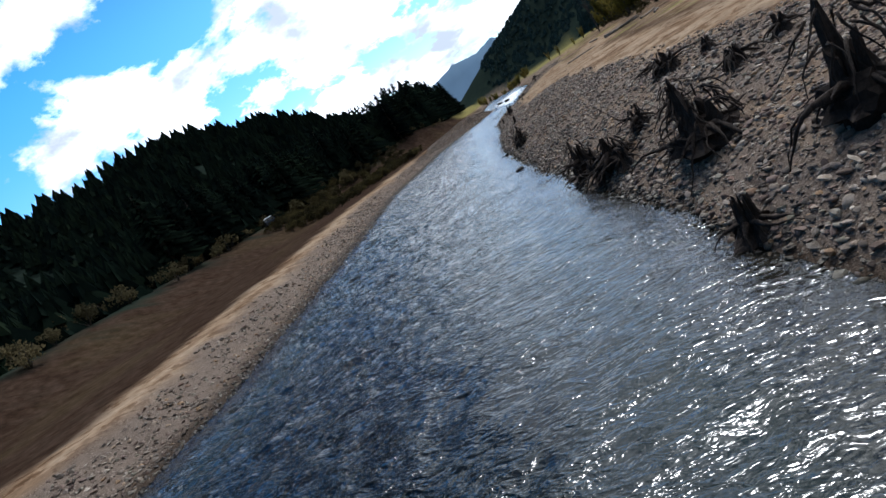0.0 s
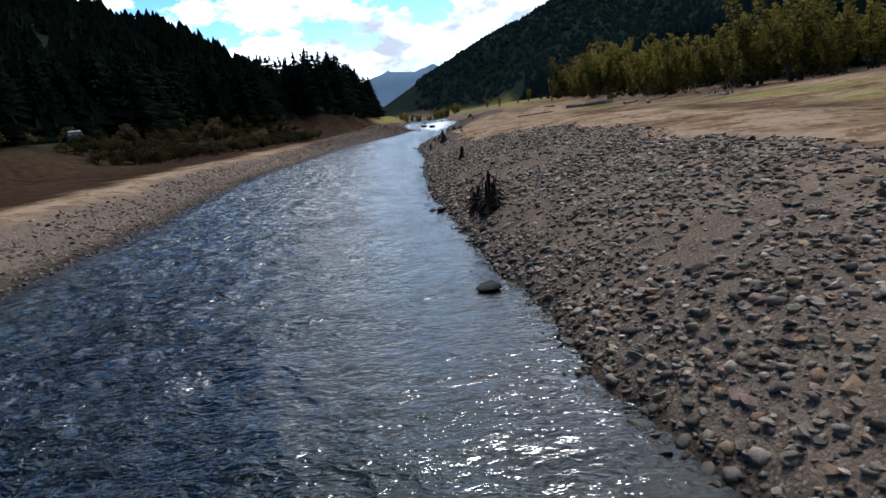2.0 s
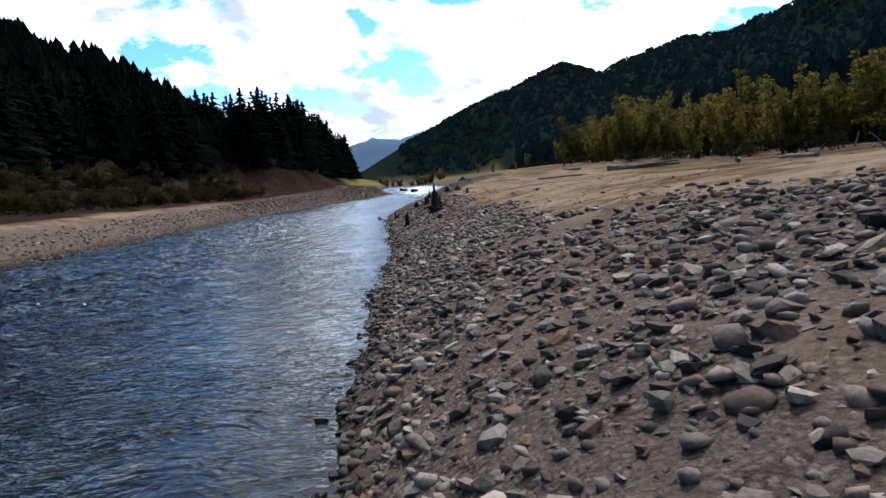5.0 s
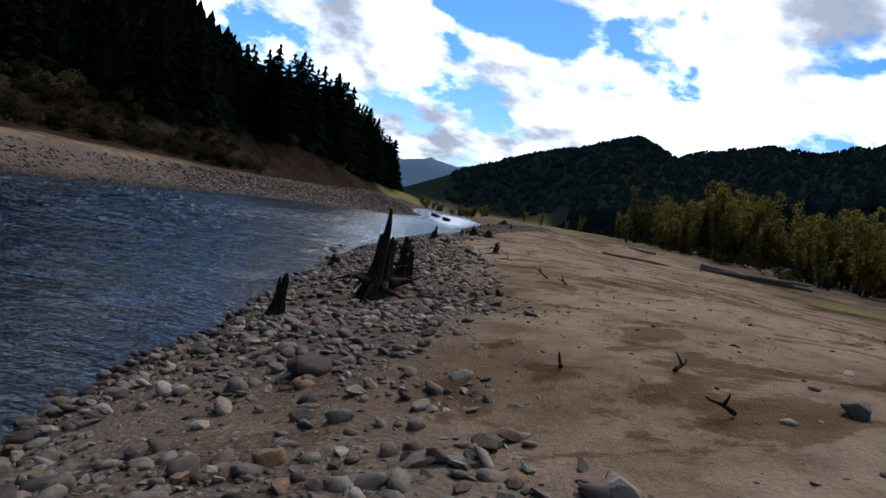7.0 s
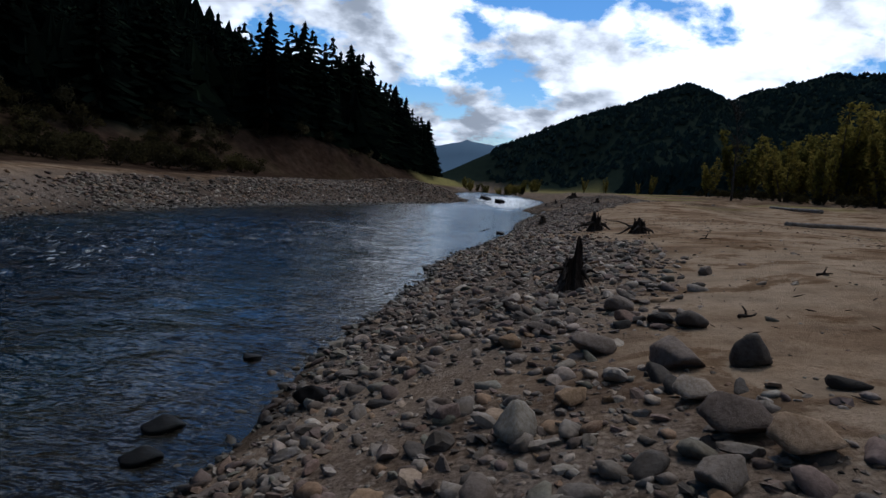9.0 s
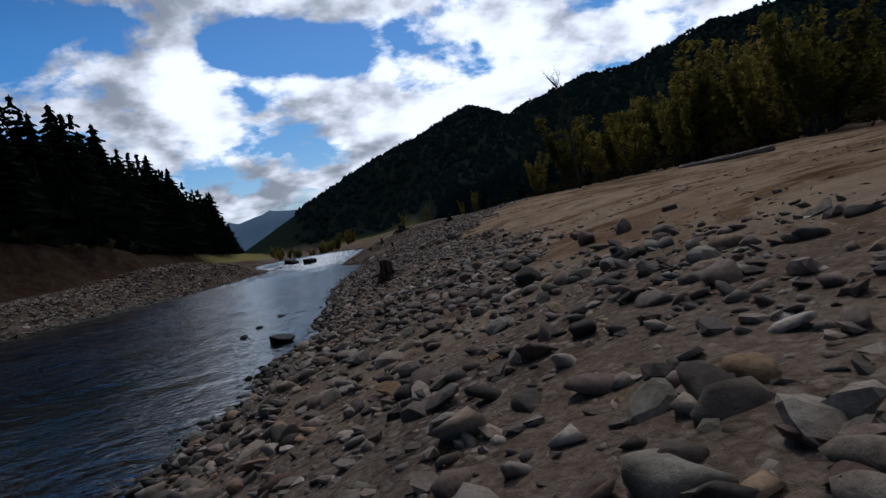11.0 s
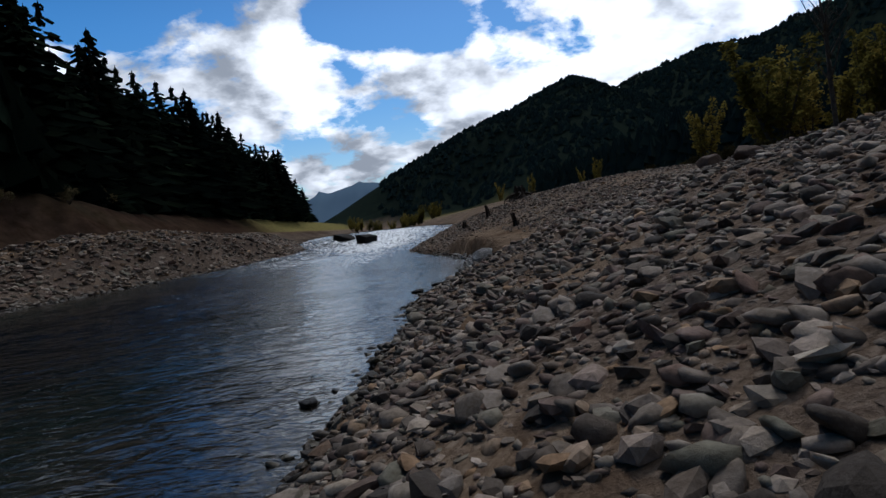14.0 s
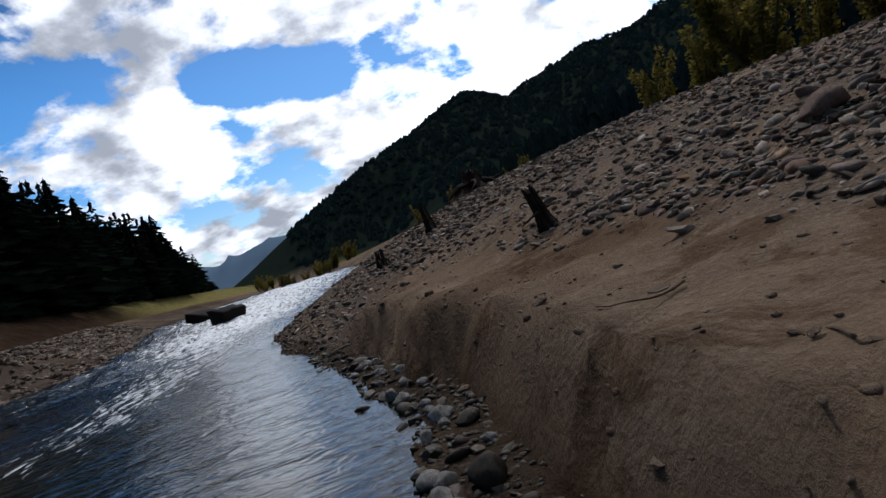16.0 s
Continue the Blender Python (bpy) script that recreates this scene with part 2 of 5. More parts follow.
def ground_material():
    m, n, l, b = material("valley_ground")
    v = obj_vec(n)
    coarse, fine, mid = noise_node(n, l, 0.35, 6, 0.6, v), noise_node(n, l, 30, 6, 0.7, v), noise_node(n, l, 3.0, 6, 0.6, v)
    sand = ramp(n, l, mid, [(0.3, (0.20, 0.159, 0.121)), (0.5, (0.275, 0.219, 0.168)), (0.72, (0.345, 0.277, 0.214))])
    damp = ramp(n, l, coarse, [(0.44, (1, 1, 1)), (0.52, (0.86, 0.82, 0.78)), (0.6, (0.6, 0.54, 0.49))])
    sand = mix(n, l, 1.0, sand, damp, "MULTIPLY")
    blotch = ramp(n, l, noise_node(n, l, 0.9, 8, 0.68, v, 0.5), [(0.53, (1, 1, 1)), (0.565, (0.56, 0.49, 0.42)), (0.68, (0.42, 0.36, 0.30))])
    sand = mix(n, l, 0.9, sand, blotch, "MULTIPLY")
    sand = mix(n, l, 0.35, sand, ramp(n, l, fine, [(0.35, (0.55, 0.5, 0.45)), (0.6, (1.1, 1.08, 1.05))]), "MULTIPLY")
    grit = ramp(n, l, fine, [(0.3, (0.055, 0.045, 0.04)), (0.5, (0.14, 0.115, 0.10)), (0.7, (0.22, 0.19, 0.17))])
    cell = n.new("ShaderNodeTexVoronoi")
    cell.inputs["Scale"].default_value, cell.inputs["Randomness"].default_value = 21.0, 1.0
    warp = n.new("ShaderNodeTexNoise")
    warp.inputs["Scale"].default_value, warp.inputs["Detail"].default_value = 9.0, 3.0
    l.new(v, warp.inputs["Vector"])
    l.new(mix(n, l, 0.10, v, warp.outputs["Color"], "ADD"), cell.inputs["Vector"])
    hue = n.new("ShaderNodeSeparateColor")
    l.new(cell.outputs["Color"], hue.inputs[0])
    chips = ramp(n, l, hue.outputs[0], [(0.0, (0.07, 0.06, 0.055)), (0.35, (0.16, 0.135, 0.12)), (0.7, (0.24, 0.205, 0.185)), (1.0, (0.34, 0.31, 0.285))])
    chips = mix(n, l, 1.0, chips, ramp(n, l, cell.outputs["Distance"], [(0.25, (1, 1, 1)), (0.6, (0.35, 0.33, 0.32))]), "MULTIPLY")
    grit = mix(n, l, ramp(n, l, mid, [(0.42, (0, 0, 0)), (0.58, (0.85, 0.85, 0.85))]), grit, chips)
    col = mix(n, l, attr(n, "gravel"), sand, grit)
    # brown soil, deepened in colour for the shade of the hillside trees
    soil = ramp(n, l, noise_node(n, l, 1.2, 7, 0.65, v), [(0.32, (0.011, 0.0075, 0.0063)), (0.5, (0.022, 0.0142, 0.0118)), (0.65, (0.035, 0.0235, 0.0192)), (0.8, (0.024, 0.018, 0.013))])
    col = mix(n, l, attr(n, "soil"), col, soil)
    grass = ramp(n, l, noise_node(n, l, 2.0, 6, 0.7, v), [(0.35, (0.10, 0.09, 0.045)), (0.55, (0.19, 0.18, 0.07)), (0.7, (0.24, 0.19, 0.11))])
    col = mix(n, l, attr(n, "grass"), col, grass)
    # forest floor carries the same painted blue haze as the far conifers
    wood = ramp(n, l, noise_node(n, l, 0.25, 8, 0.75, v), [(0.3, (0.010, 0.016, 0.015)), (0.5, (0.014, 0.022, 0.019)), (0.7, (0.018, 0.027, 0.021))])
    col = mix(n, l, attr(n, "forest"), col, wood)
    # aerial haze painted into the base colour of the distant ground
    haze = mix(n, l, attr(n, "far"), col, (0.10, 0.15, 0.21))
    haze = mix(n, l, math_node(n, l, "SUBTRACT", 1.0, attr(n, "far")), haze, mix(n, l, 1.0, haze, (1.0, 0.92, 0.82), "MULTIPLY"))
    wet = mix(n, l, attr(n, "wet"), haze, mix(n, l, 1.0, haze, (0.32, 0.31, 0.30), "MULTIPLY"))
    l.new(wet, b.inputs["Base Color"])
    b.inputs["Roughness"].default_value = 0.9
    b.inputs["Specular IOR Level"].default_value = 0.0
    hgt = mix(n, l, 0.5, fine, mid)
    lump = math_node(n, l, "MULTIPLY", math_node(n, l, "SUBTRACT", 0.6, cell.outputs["Distance"]), attr(n, "gravel"))
    first = bump(n, l, hgt, 0.9, 0.05, b)
    bump(n, l, lump, 0.4, 0.035, b, first)
    return m


def stone_material(name, dark=1.0):
    m, n, l, b = material(name)
    v = obj_vec(n)
    isl = n.new("ShaderNodeNewGeometry")
    rnd = n.new("ShaderNodeObjectInfo").outputs["Random"] if name not in ("cobble_stone", "bank_rubble") else isl.outputs["Random Per Island"]
    base = ramp(n, l, rnd, [(0.0, (0.045, 0.042, 0.040)), (0.16, (0.12, 0.108, 0.10)), (0.34, (0.29, 0.27, 0.25)), (0.46, (0.10, 0.078, 0.068)),
                            (0.56, (0.21, 0.165, 0.155)), (0.66, (0.16, 0.165, 0.14)), (0.76, (0.36, 0.34, 0.315)), (0.86, (0.30, 0.21, 0.13)), (0.9, (0.18, 0.13, 0.115)), (1.0, (0.50, 0.48, 0.44))])
    grain = ramp(n, l, noise_node(n, l, 45, 6, 0.7, v), [(0.3, (0.65, 0.64, 0.62)), (0.6, (1.1, 1.1, 1.1))])
    stain = ramp(n, l, noise_node(n, l, 7, 5, 0.6, v), [(0.35, (0.66, 0.62, 0.56)), (0.6, (1.0, 1.0, 1.0))])
    col = mix(n, l, 1.0, mix(n, l, 1.0, base, grain, "MULTIPLY"), stain, "MULTIPLY")
    z = n.new("ShaderNodeSeparateXYZ")
    l.new(isl.outputs["Position"], z.inputs[0])
    mr = n.new("ShaderNodeMapRange")
    mr.inputs["From Min"].default_value, mr.inputs["From Max"].default_value = 0.03, 0.24
    mr.inputs["To Min"].default_value, mr.inputs["To Max"].default_value = 1.0, 0.0
    b.inputs["Specular IOR Level"].default_value = 0.14
    l.new(z.outputs[2], mr.inputs["Value"])
    wet = mix(n, l, mr.outputs[0], (dark, dark, dark), (0.30 * dark, 0.31 * dark, 0.29 * dark))
    col = mix(n, l, 1.0, col, (0.95, 0.84, 0.74), "MULTIPLY")
    l.new(mix(n, l, 1.0, col, wet, "MULTIPLY"), b.inputs["Base Color"])
    mr2 = n.new("ShaderNodeMapRange")
    mr2.inputs["To Min"].default_value, mr2.inputs["To Max"].default_value = 0.85, 0.5
    l.new(mr.outputs[0], mr2.inputs["Value"])
    l.new(mr2.outputs[0], b.inputs["Roughness"])
    bump(n, l, noise_node(n, l, 22, 7, 0.7, v), 0.6, 0.016, b)
    return m


def wood_material(name, dark, pale):
    m, n, l, b = material(name)
    v = obj_vec(n)
    mp = n.new("ShaderNodeMapping")
    mp.inputs["Scale"].default_value = (14, 14, 2.2)
    l.new(v, mp.inputs["Vector"])
    fibre = noise_node(n, l, 2.2, 7, 0.7, mp.outputs[0], 0.4)
    col = ramp(n, l, fibre, [(0.3, dark), (0.52, tuple(0.55 * p + 0.45 * d for p, d in zip(pale, dark))), (0.72, pale)])
    blot = ramp(n, l, noise_node(n, l, 3.0, 4, 0.6, v), [(0.35, (0.55, 0.52, 0.5)), (0.65, (1, 1, 1))])
    l.new(mix(n, l, 1.0, col, blot, "MULTIPLY"), b.inputs["Base Color"])
    b.inputs["Roughness"].default_value = 0.88
    b.inputs["Specular IOR Level"].default_value = 0.1
    bump(n, l, fibre, 0.8, 0.03, b)
    return m


def foliage_material(name, stops, per_island=False, leafy=False):
    m, n, l, b = material(name)
    v = obj_vec(n)
    if per_island:
        rnd = n.new("ShaderNodeNewGeometry").outputs["Random Per Island"]
    else:
        rnd = n.new("ShaderNodeObjectInfo").outputs["Random"]
    fac = math_node(n, l, "ADD", math_node(n, l, "MULTIPLY", rnd, 0.5), math_node(n, l, "MULTIPLY", noise_node(n, l, 0.9, 5, 0.7, v), 0.5))
    l.new(ramp(n, l, fac, stops), b.inputs["Base Color"])
    b.inputs["Roughness"].default_value = 0.9
    b.inputs["Specular IOR Level"].default_value = 0.0
    if leafy:
        thin = n.new("ShaderNodeBsdfTranslucent")
        l.new(b.inputs["Base Color"].links[0].from_socket, thin.inputs["Color"])
        both = n.new("ShaderNodeMixShader")
        both.inputs[0].default_value = 0.5
        l.new(b.outputs[0], both.inputs[1])
        l.new(thin.outputs[0], both.inputs[2])
        l.new(both.outputs[0], n["Material Output"].inputs["Surface"])
    return m


def water_material():
    m, n, l, b = material("river_water")
    v = obj_vec(n)
    mp = n.new("ShaderNodeMapping")
    mp.inputs["Scale"].default_value = (1.0, 1.7, 1.0)
    mp.inputs["Rotation"].default_value = (0, 0, 0.35)
    l.new(v, mp.inputs["Vector"])
    def crest(scale, warp_):
        q = noise_node(n, l, scale, 2.5, 0.5, mp.outputs[0], warp_)
        q = math_node(n, l, "ABSOLUTE", math_node(n, l, "SUBTRACT", q, 0.5), 0.0)
        return math_node(n, l, "SUBTRACT", 0.5, q)

    r1, r2 = crest(1.5, 0.5), crest(4.2, 0.7)
    r3 = noise_node(n, l, 0.35, 3.0, 0.5, v, 0.3)
    hgt = math_node(n, l, "ADD", r1, math_node(n, l, "MULTIPLY", r2, 0.42))
    gust = ramp(n, l, r3, [(0.35, (0.5, 0.5, 0.5)), (0.65, (1, 1, 1))])
    hgt = math_node(n, l, "MULTIPLY", hgt, math_node(n, l, "MULTIPLY", gust, attr(n, "chop")))
    foamy = attr(n, "foam")
    streak = n.new("ShaderNodeMapping")
    streak.inputs["Scale"].default_value = (2.6, 0.8, 1.0)
    l.new(v, streak.inputs["Vector"])
    fn = noise_node(n, l, 2.4, 8, 0.72, streak.outputs[0], 0.6)
    thr = math_node(n, l, "ADD", foamy, math_node(n, l, "MULTIPLY", math_node(n, l, "SUBTRACT", fn, 0.5), 2.2))
    white = ramp(n, l, thr, [(0.52, (0, 0, 0)), (0.86, (1, 1, 1))])
    deep = ramp(n, l, attr(n, "deep"), [(0.0, (0.045, 0.042, 0.032)), (0.35, (0.010, 0.015, 0.013)), (1.0, (0.002, 0.004, 0.005))])
    l.new(mix(n, l, white, deep, (0.84, 0.86, 0.87)), b.inputs["Base Color"])
    ro = n.new("ShaderNodeMapRange")
    ro.inputs["To Min"].default_value, ro.inputs["To Max"].default_value = 0.13, 0.7
    l.new(white, ro.inputs["Value"])
    l.new(ro.outputs[0], b.inputs["Roughness"])
    b.inputs["IOR"].default_value = 1.333
    tr = n.new("ShaderNodeMapRange")
    tr.inputs["From Min"].default_value, tr.inputs["From Max"].default_value = 0.0, 0.45
    tr.inputs["To Min"].default_value, tr.inputs["To Max"].default_value = 0.8, 0.0
    l.new(attr(n, "deep"), tr.inputs["Value"])
    l.new(tr.outputs[0], b.inputs["Transmission Weight"])
    bump(n, l, hgt, 1.0, 0.26, b)
    return m


M_GROUND = ground_material()
M_COBBLE = stone_material("cobble_stone")
M_RUBBLE = stone_material("bank_rubble", 0.85)
M_STONE = stone_material("single_stone")
M_BOULDER = stone_material("wet_boulder", 0.05)
M_STUMP = wood_material("weathered_stump", (0.012, 0.009, 0.0075), (0.065, 0.047, 0.036))
M_BROWN = wood_material("brown_stump_wood", (0.035, 0.024, 0.017), (0.17, 0.118, 0.08))
M_MAT = wood_material("matted_roots", (0.008, 0.006, 0.005), (0.04, 0.028, 0.021))
M_ROOT = wood_material("pale_driftwood", (0.16, 0.12, 0.09), (0.42, 0.36, 0.29))
M_LOG = wood_material("bleached_log", (0.12, 0.10, 0.085), (0.34, 0.30, 0.26))
M_TRUNK = wood_material("tree_bark", (0.03, 0.025, 0.02), (0.12, 0.10, 0.08))
# near-black needles: the backlit shade of the trees is put into the colour
M_CONIFER = foliage_material("shaded_conifer_needles", [(0.25, (0.0025, 0.0045, 0.004)), (0.5, (0.005, 0.008, 0.006)), (0.75, (0.009, 0.014, 0.008))])
# the bluish cast paints distance haze into the conifer colour
M_WOODS = foliage_material("haze_blue_conifers", [(0.25, (0.017, 0.027, 0.026)), (0.5, (0.021, 0.033, 0.030)), (0.8, (0.026, 0.040, 0.032))], True)
# shaded copy: the dark side of the hillside is painted into this colour
M_SHADE = foliage_material("shaded_hillside_conifers", [(0.25, (0.004, 0.007, 0.006)), (0.5, (0.008, 0.013, 0.009)), (0.8, (0.012, 0.018, 0.010))], True)
M_ALDER = foliage_material("autumn_leaves", [(0.2, (0.06, 0.055, 0.014)), (0.5, (0.14, 0.117, 0.026)), (0.8, (0.23, 0.172, 0.04))], leafy=True)
M_BUSH = foliage_material("bank_bush_leaves", [(0.2, (0.03, 0.027, 0.015)), (0.5, (0.07, 0.06, 0.032)), (0.8, (0.12, 0.095, 0.048))], leafy=True)
M_PALE = wood_material("pale_slab", (0.30, 0.29, 0.27), (0.52, 0.50, 0.47))
M_CLOD = wood_material("soil_clod", (0.12, 0.085, 0.06), (0.24, 0.17, 0.12))
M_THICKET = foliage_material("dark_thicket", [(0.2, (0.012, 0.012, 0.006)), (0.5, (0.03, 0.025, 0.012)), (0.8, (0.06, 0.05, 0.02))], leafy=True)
M_WATER = water_material()


# ---------------------------------------------------------------- mesh helpers
def mesh_from(name, verts, faces, mats, smooth=True, attrs=None):
    """verts (n,3), faces (m,3) or (m,4) arrays."""
    verts, faces = np.asarray(verts, np.float32), np.asarray(faces, np.int32)
    me = bpy.data.meshes.new(name)
    k = faces.shape[1]
    me.vertices.add(len(verts))
    me.vertices.foreach_set("co", verts.ravel())
    me.loops.add(faces.size)
    me.loops.foreach_set("vertex_index", faces.ravel())
    me.polygons.add(len(faces))
    me.polygons.foreach_set("loop_start", np.arange(0, faces.size, k, dtype=np.int32))
    me.polygons.foreach_set("use_smooth", np.full(len(faces), smooth))
    me.update(calc_edges=True)
    for key, values in (attrs or {}).items():
        me.attributes.new(key, "FLOAT", "POINT").data.foreach_set("value", np.asarray(values, np.float32).ravel())
    for mat in mats if isinstance(mats, (list, tuple)) else [mats]:
        me.materials.append(mat)
    return me


def part(name, me, parent, label=""):
    ob = new(name, me)
    ob.parent = parent
    if label:
        ob["label"] = label
    return ob


def spread(lo, hi, fine_lo, fine_hi, step, grow, cap, near=640.0):
    """Grid lines: even within the fine stretch, widening outside."""
    mid = list(np.arange(fine_lo, fine_hi + step * 0.5, step))
    up, s = [], step
    while (up[-1] if up else mid[-1]) < hi:
        s = min(s * grow, 9.0 if up and up[-1] < near else cap)
        up.append((up[-1] if up else mid[-1]) + s)
    dn, s = [], step
    while (dn[-1] if dn else mid[0]) > lo:
        s = min(s * grow, 9.0 if dn and dn[-1] > -200 else cap)
        dn.append((dn[-1] if dn else mid[0]) - s)
    return np.array(dn[::-1] + mid + up)


def grid_faces(nx, ny):
    i = (np.arange(ny - 1)[:, None] * nx + np.arange(nx - 1)[None, :]).ravel()
    return np.stack([i, i + 1, i + nx + 1, i + nx], 1)


# ---------------------------------------------------------------- ground
gx = spread(-1500, 1500, -4, 8, 0.16, 1.065, 60)
gy = np.unique(np.concatenate([spread(-120, 2000, -4, 158, 0.40, 1.065, 60), np.arange(136, 150, 0.13)]))
GX, GY = np.meshgrid(gx, gy)
GZ = ground_height(GX, GY)
GZ = np.where(np.hypot(GX, GY - 90) > 800, np.maximum(GZ, 1.0), GZ)
D, E_ = GX - shore_right(GY), shore_left(GY) - GX
patch = fbm(GX * 0.35, GY * 0.35, 4, 31)
wide = np.interp(GY, COB_Y, COB_W)
gravel = np.clip(1 - sstep(wide - 1.2, wide + 0.4, D + patch * 1.6), 0, 1)
gravel = np.where(D < 0, 1.0, gravel) * np.where(E_ > 0, 1 - sstep(3.2, 4.8, E_ + patch), 1)
gravel = np.where((E_ > 0) & (E_ < 6), gravel, 1.0) * np.clip(gravel * (np.where(E_ > 0, 0.3, 0.0) + np.interp(GY, [45, 65], [0.88, 0.74]) + 0.7 * fbm(GX * 1.1, GY * 1.1, 3, 33)), 0, 1)
cutm = sstep(136, 139.5, GY) * (1 - sstep(147, 150, GY))
gravel = gravel * (1 - 0.7 * cutm * sstep(0.35, 0.5, D) * (1 - sstep(1.9, 2.5, D)))
foot = np.interp(GY, [0, 90, 130, 170, 260], [27, 27, 22, 14, 12])
soil = sstep(5.8, 7.0, E_ + patch * 1.2) * 0.95 + sstep(10, 13, D + patch * 2) * 0.8 * np.clip(0.3 + 1.1 * fbm(GX * 0.22, GY * 0.045, 4, 88), 0, 1)
grass = sstep(0.05, 0.35, fbm(GX * 0.12, GY * 0.12, 3, 41)) * (sstep(10, 14, D) * (1 - sstep(20, 26, D)) + sstep(foot * 0.3, foot * 0.5, E_) * 0.05)
soil = np.maximum(soil, 0.42 * cutm * sstep(0.35, 0.5, D) * (1 - 0.3 * sstep(0.8, 1.0, D)) * (1 - sstep(1.6, 3.0, D)))
soil = np.maximum(soil, 0.75 * sstep(100, 116, GY) * (1 - sstep(230, 260, GY)) * sstep(0.6, 2.5, E_ + patch * 1.5) * (0.7 + 0.5 * fbm(GX * 0.8, GY * 0.8, 3, 77)))
grass = np.maximum(grass, sstep(205, 235, GY) * sstep(3, 8, np.maximum(D, E_)))
low = np.interp(GY, [0, 60, 120, 142], [0.88, 0.86, 0.86, 0.9])
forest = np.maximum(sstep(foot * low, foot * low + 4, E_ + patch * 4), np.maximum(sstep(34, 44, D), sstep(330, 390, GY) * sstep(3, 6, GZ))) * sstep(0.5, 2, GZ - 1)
# where the painted haze sets in
far_haze = sstep(800, 1200, GY)
wetz = (1 - sstep(0.02, np.where(E_ > 0, 0.30, 0.16), GZ - water_level(GY))) * (1 - sstep(4, 9, np.maximum(D, E_)))
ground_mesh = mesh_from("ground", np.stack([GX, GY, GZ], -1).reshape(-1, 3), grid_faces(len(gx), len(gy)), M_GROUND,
                        attrs={"gravel": gravel, "soil": np.clip(soil, 0, 1), "grass": np.clip(grass, 0, 1), "forest": forest, "far": far_haze, "wet": wetz})
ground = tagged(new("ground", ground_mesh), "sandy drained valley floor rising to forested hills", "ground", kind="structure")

# ---------------------------------------------------------------- river
rows_y = np.concatenate([np.arange(-60, -6, 1.0), np.arange(-6, 185, 0.18), np.arange(185, 330, 1.5)])
cols = np.linspace(0, 1, 132)
WY = np.repeat(rows_y[:, None], len(cols), 1)
XL_, XR_ = shore_left(WY) - 1.6, shore_right(WY) + 1.3
WX = XL_ + (XR_ - XL_) * cols[None, :]
rap = sstep(153, 162, WY) * (1 - sstep(190, 215, WY))
riffle = np.exp(-((WY - 92) / 9) ** 2) * sstep(2, 6, shore_right(WY) - WX)
wave = 0.035 * np.interp(WY, [0, 100, 112, 150, 156], [1, 1, 0.35, 0.35, 1]) * fbm(WX * 1.6, WY * 2.2, 4, 51) + 0.03 * riffle * fbm(WX * 1.2, WY * 0.8, 3, 52)
hump = rap * (0.24 * fbm(WX * 0.5, WY * 0.33, 4, 53) + 0.06 * fbm(WX * 2.2, WY * 1.5, 3, 54))
inside = np.minimum(shore_right(WY) - WX, WX - shore_left(WY))
chop = (0.2 + 0.8 * sstep(2.0, 8.0, shore_right(WY) - WX)) * np.interp(WY, [0, 60, 100, 112, 148, 158], [1, 1, 0.95, 0.3, 0.22, 1.0])
ca, sa_ = math.cos(0.35), math.sin(0.35)
UX, UY = WX * ca + WY * sa_, WY * ca - WX * sa_
wave = wave + chop * (0.14 * (0.5 - np.abs(fbm(UX * 0.75, UY * 1.35, 2, 55))) + 0.10 * (0.5 - np.abs(fbm(UX * 1.7, UY * 2.6, 2, 57))))
WZ = water_level(WY) + (wave + hump) * sstep(-0.2, 1.2, inside) - 0.0
core = np.exp(-((WX - np.interp(WY, [140, 147, 157, 163, 175, 190], [-2.3, -2.1, -1.7, -2.4, -2.6, -2.0])) / np.interp(WY, [140, 150, 157, 165, 175], [0.9, 1.5, 2.8, 4.5, 5.5])) ** 2)
foam = np.clip(rap * (0.20 + 0.62 * core) + 0.58 * sstep(141, 151, WY) * core * (1 - rap) + 0.34 * riffle * sstep(2.5, 6, shore_right(WY) - WX), 0, 1)
deep = np.clip(sstep(0.0, 5.0, inside), 0, 1)
water_mesh = mesh_from("water", np.stack([WX, WY, WZ], -1).reshape(-1, 3), grid_faces(len(cols), len(rows_y)), M_WATER,
                       attrs={"foam": foam, "deep": deep, "chop": 0.16 + 0.84 * chop})
tagged(new("water", water_mesh), "dark rippled river reflecting cloudy sky, foaming in the rapid", "river", kind="structure")


# ---------------------------------------------------------------- stones


def ico(sub):
    bm = bmesh.new()
    bmesh.ops.create_icosphere(bm, subdivisions=sub, radius=1.0)
    v = np.array([x.co[:] for x in bm.verts])
    f = np.array([[x.index for x in q.verts] for q in bm.faces])
    bm.free()
    return v, f


def stone_shapes(sub, count, seed, sharp=0.28):
    r = np.random.default_rng(seed)
    v0, f = ico(sub)
    out = []
    for _ in range(count):
        v = v0.copy()
        for _ in range(8):
            ax = r.normal(size=3)
            ax /= np.linalg.norm(ax)
            cutat = r.uniform(sharp, 0.82)
            over = np.maximum(v @ ax - cutat, 0)
            v -= over[:, None] * ax * 0.95
        v *= 1 + 0.05 * r.normal(size=(len(v), 1))
        v *= np.array([1.0, r.uniform(0.55, 0.9), r.uniform(0.3, 0.62)])
        out.append(v)
    return out, f


SHAPES_FINE, F_FINE = stone_shapes(2, 14, 3, 0.38)
SHAPES_ROUND, F_ROUND = stone_shapes(2, 14, 8, 0.34)
SHAPES_PEBBLE, F_PEBBLE = stone_shapes(1, 14, 9, 0.6)
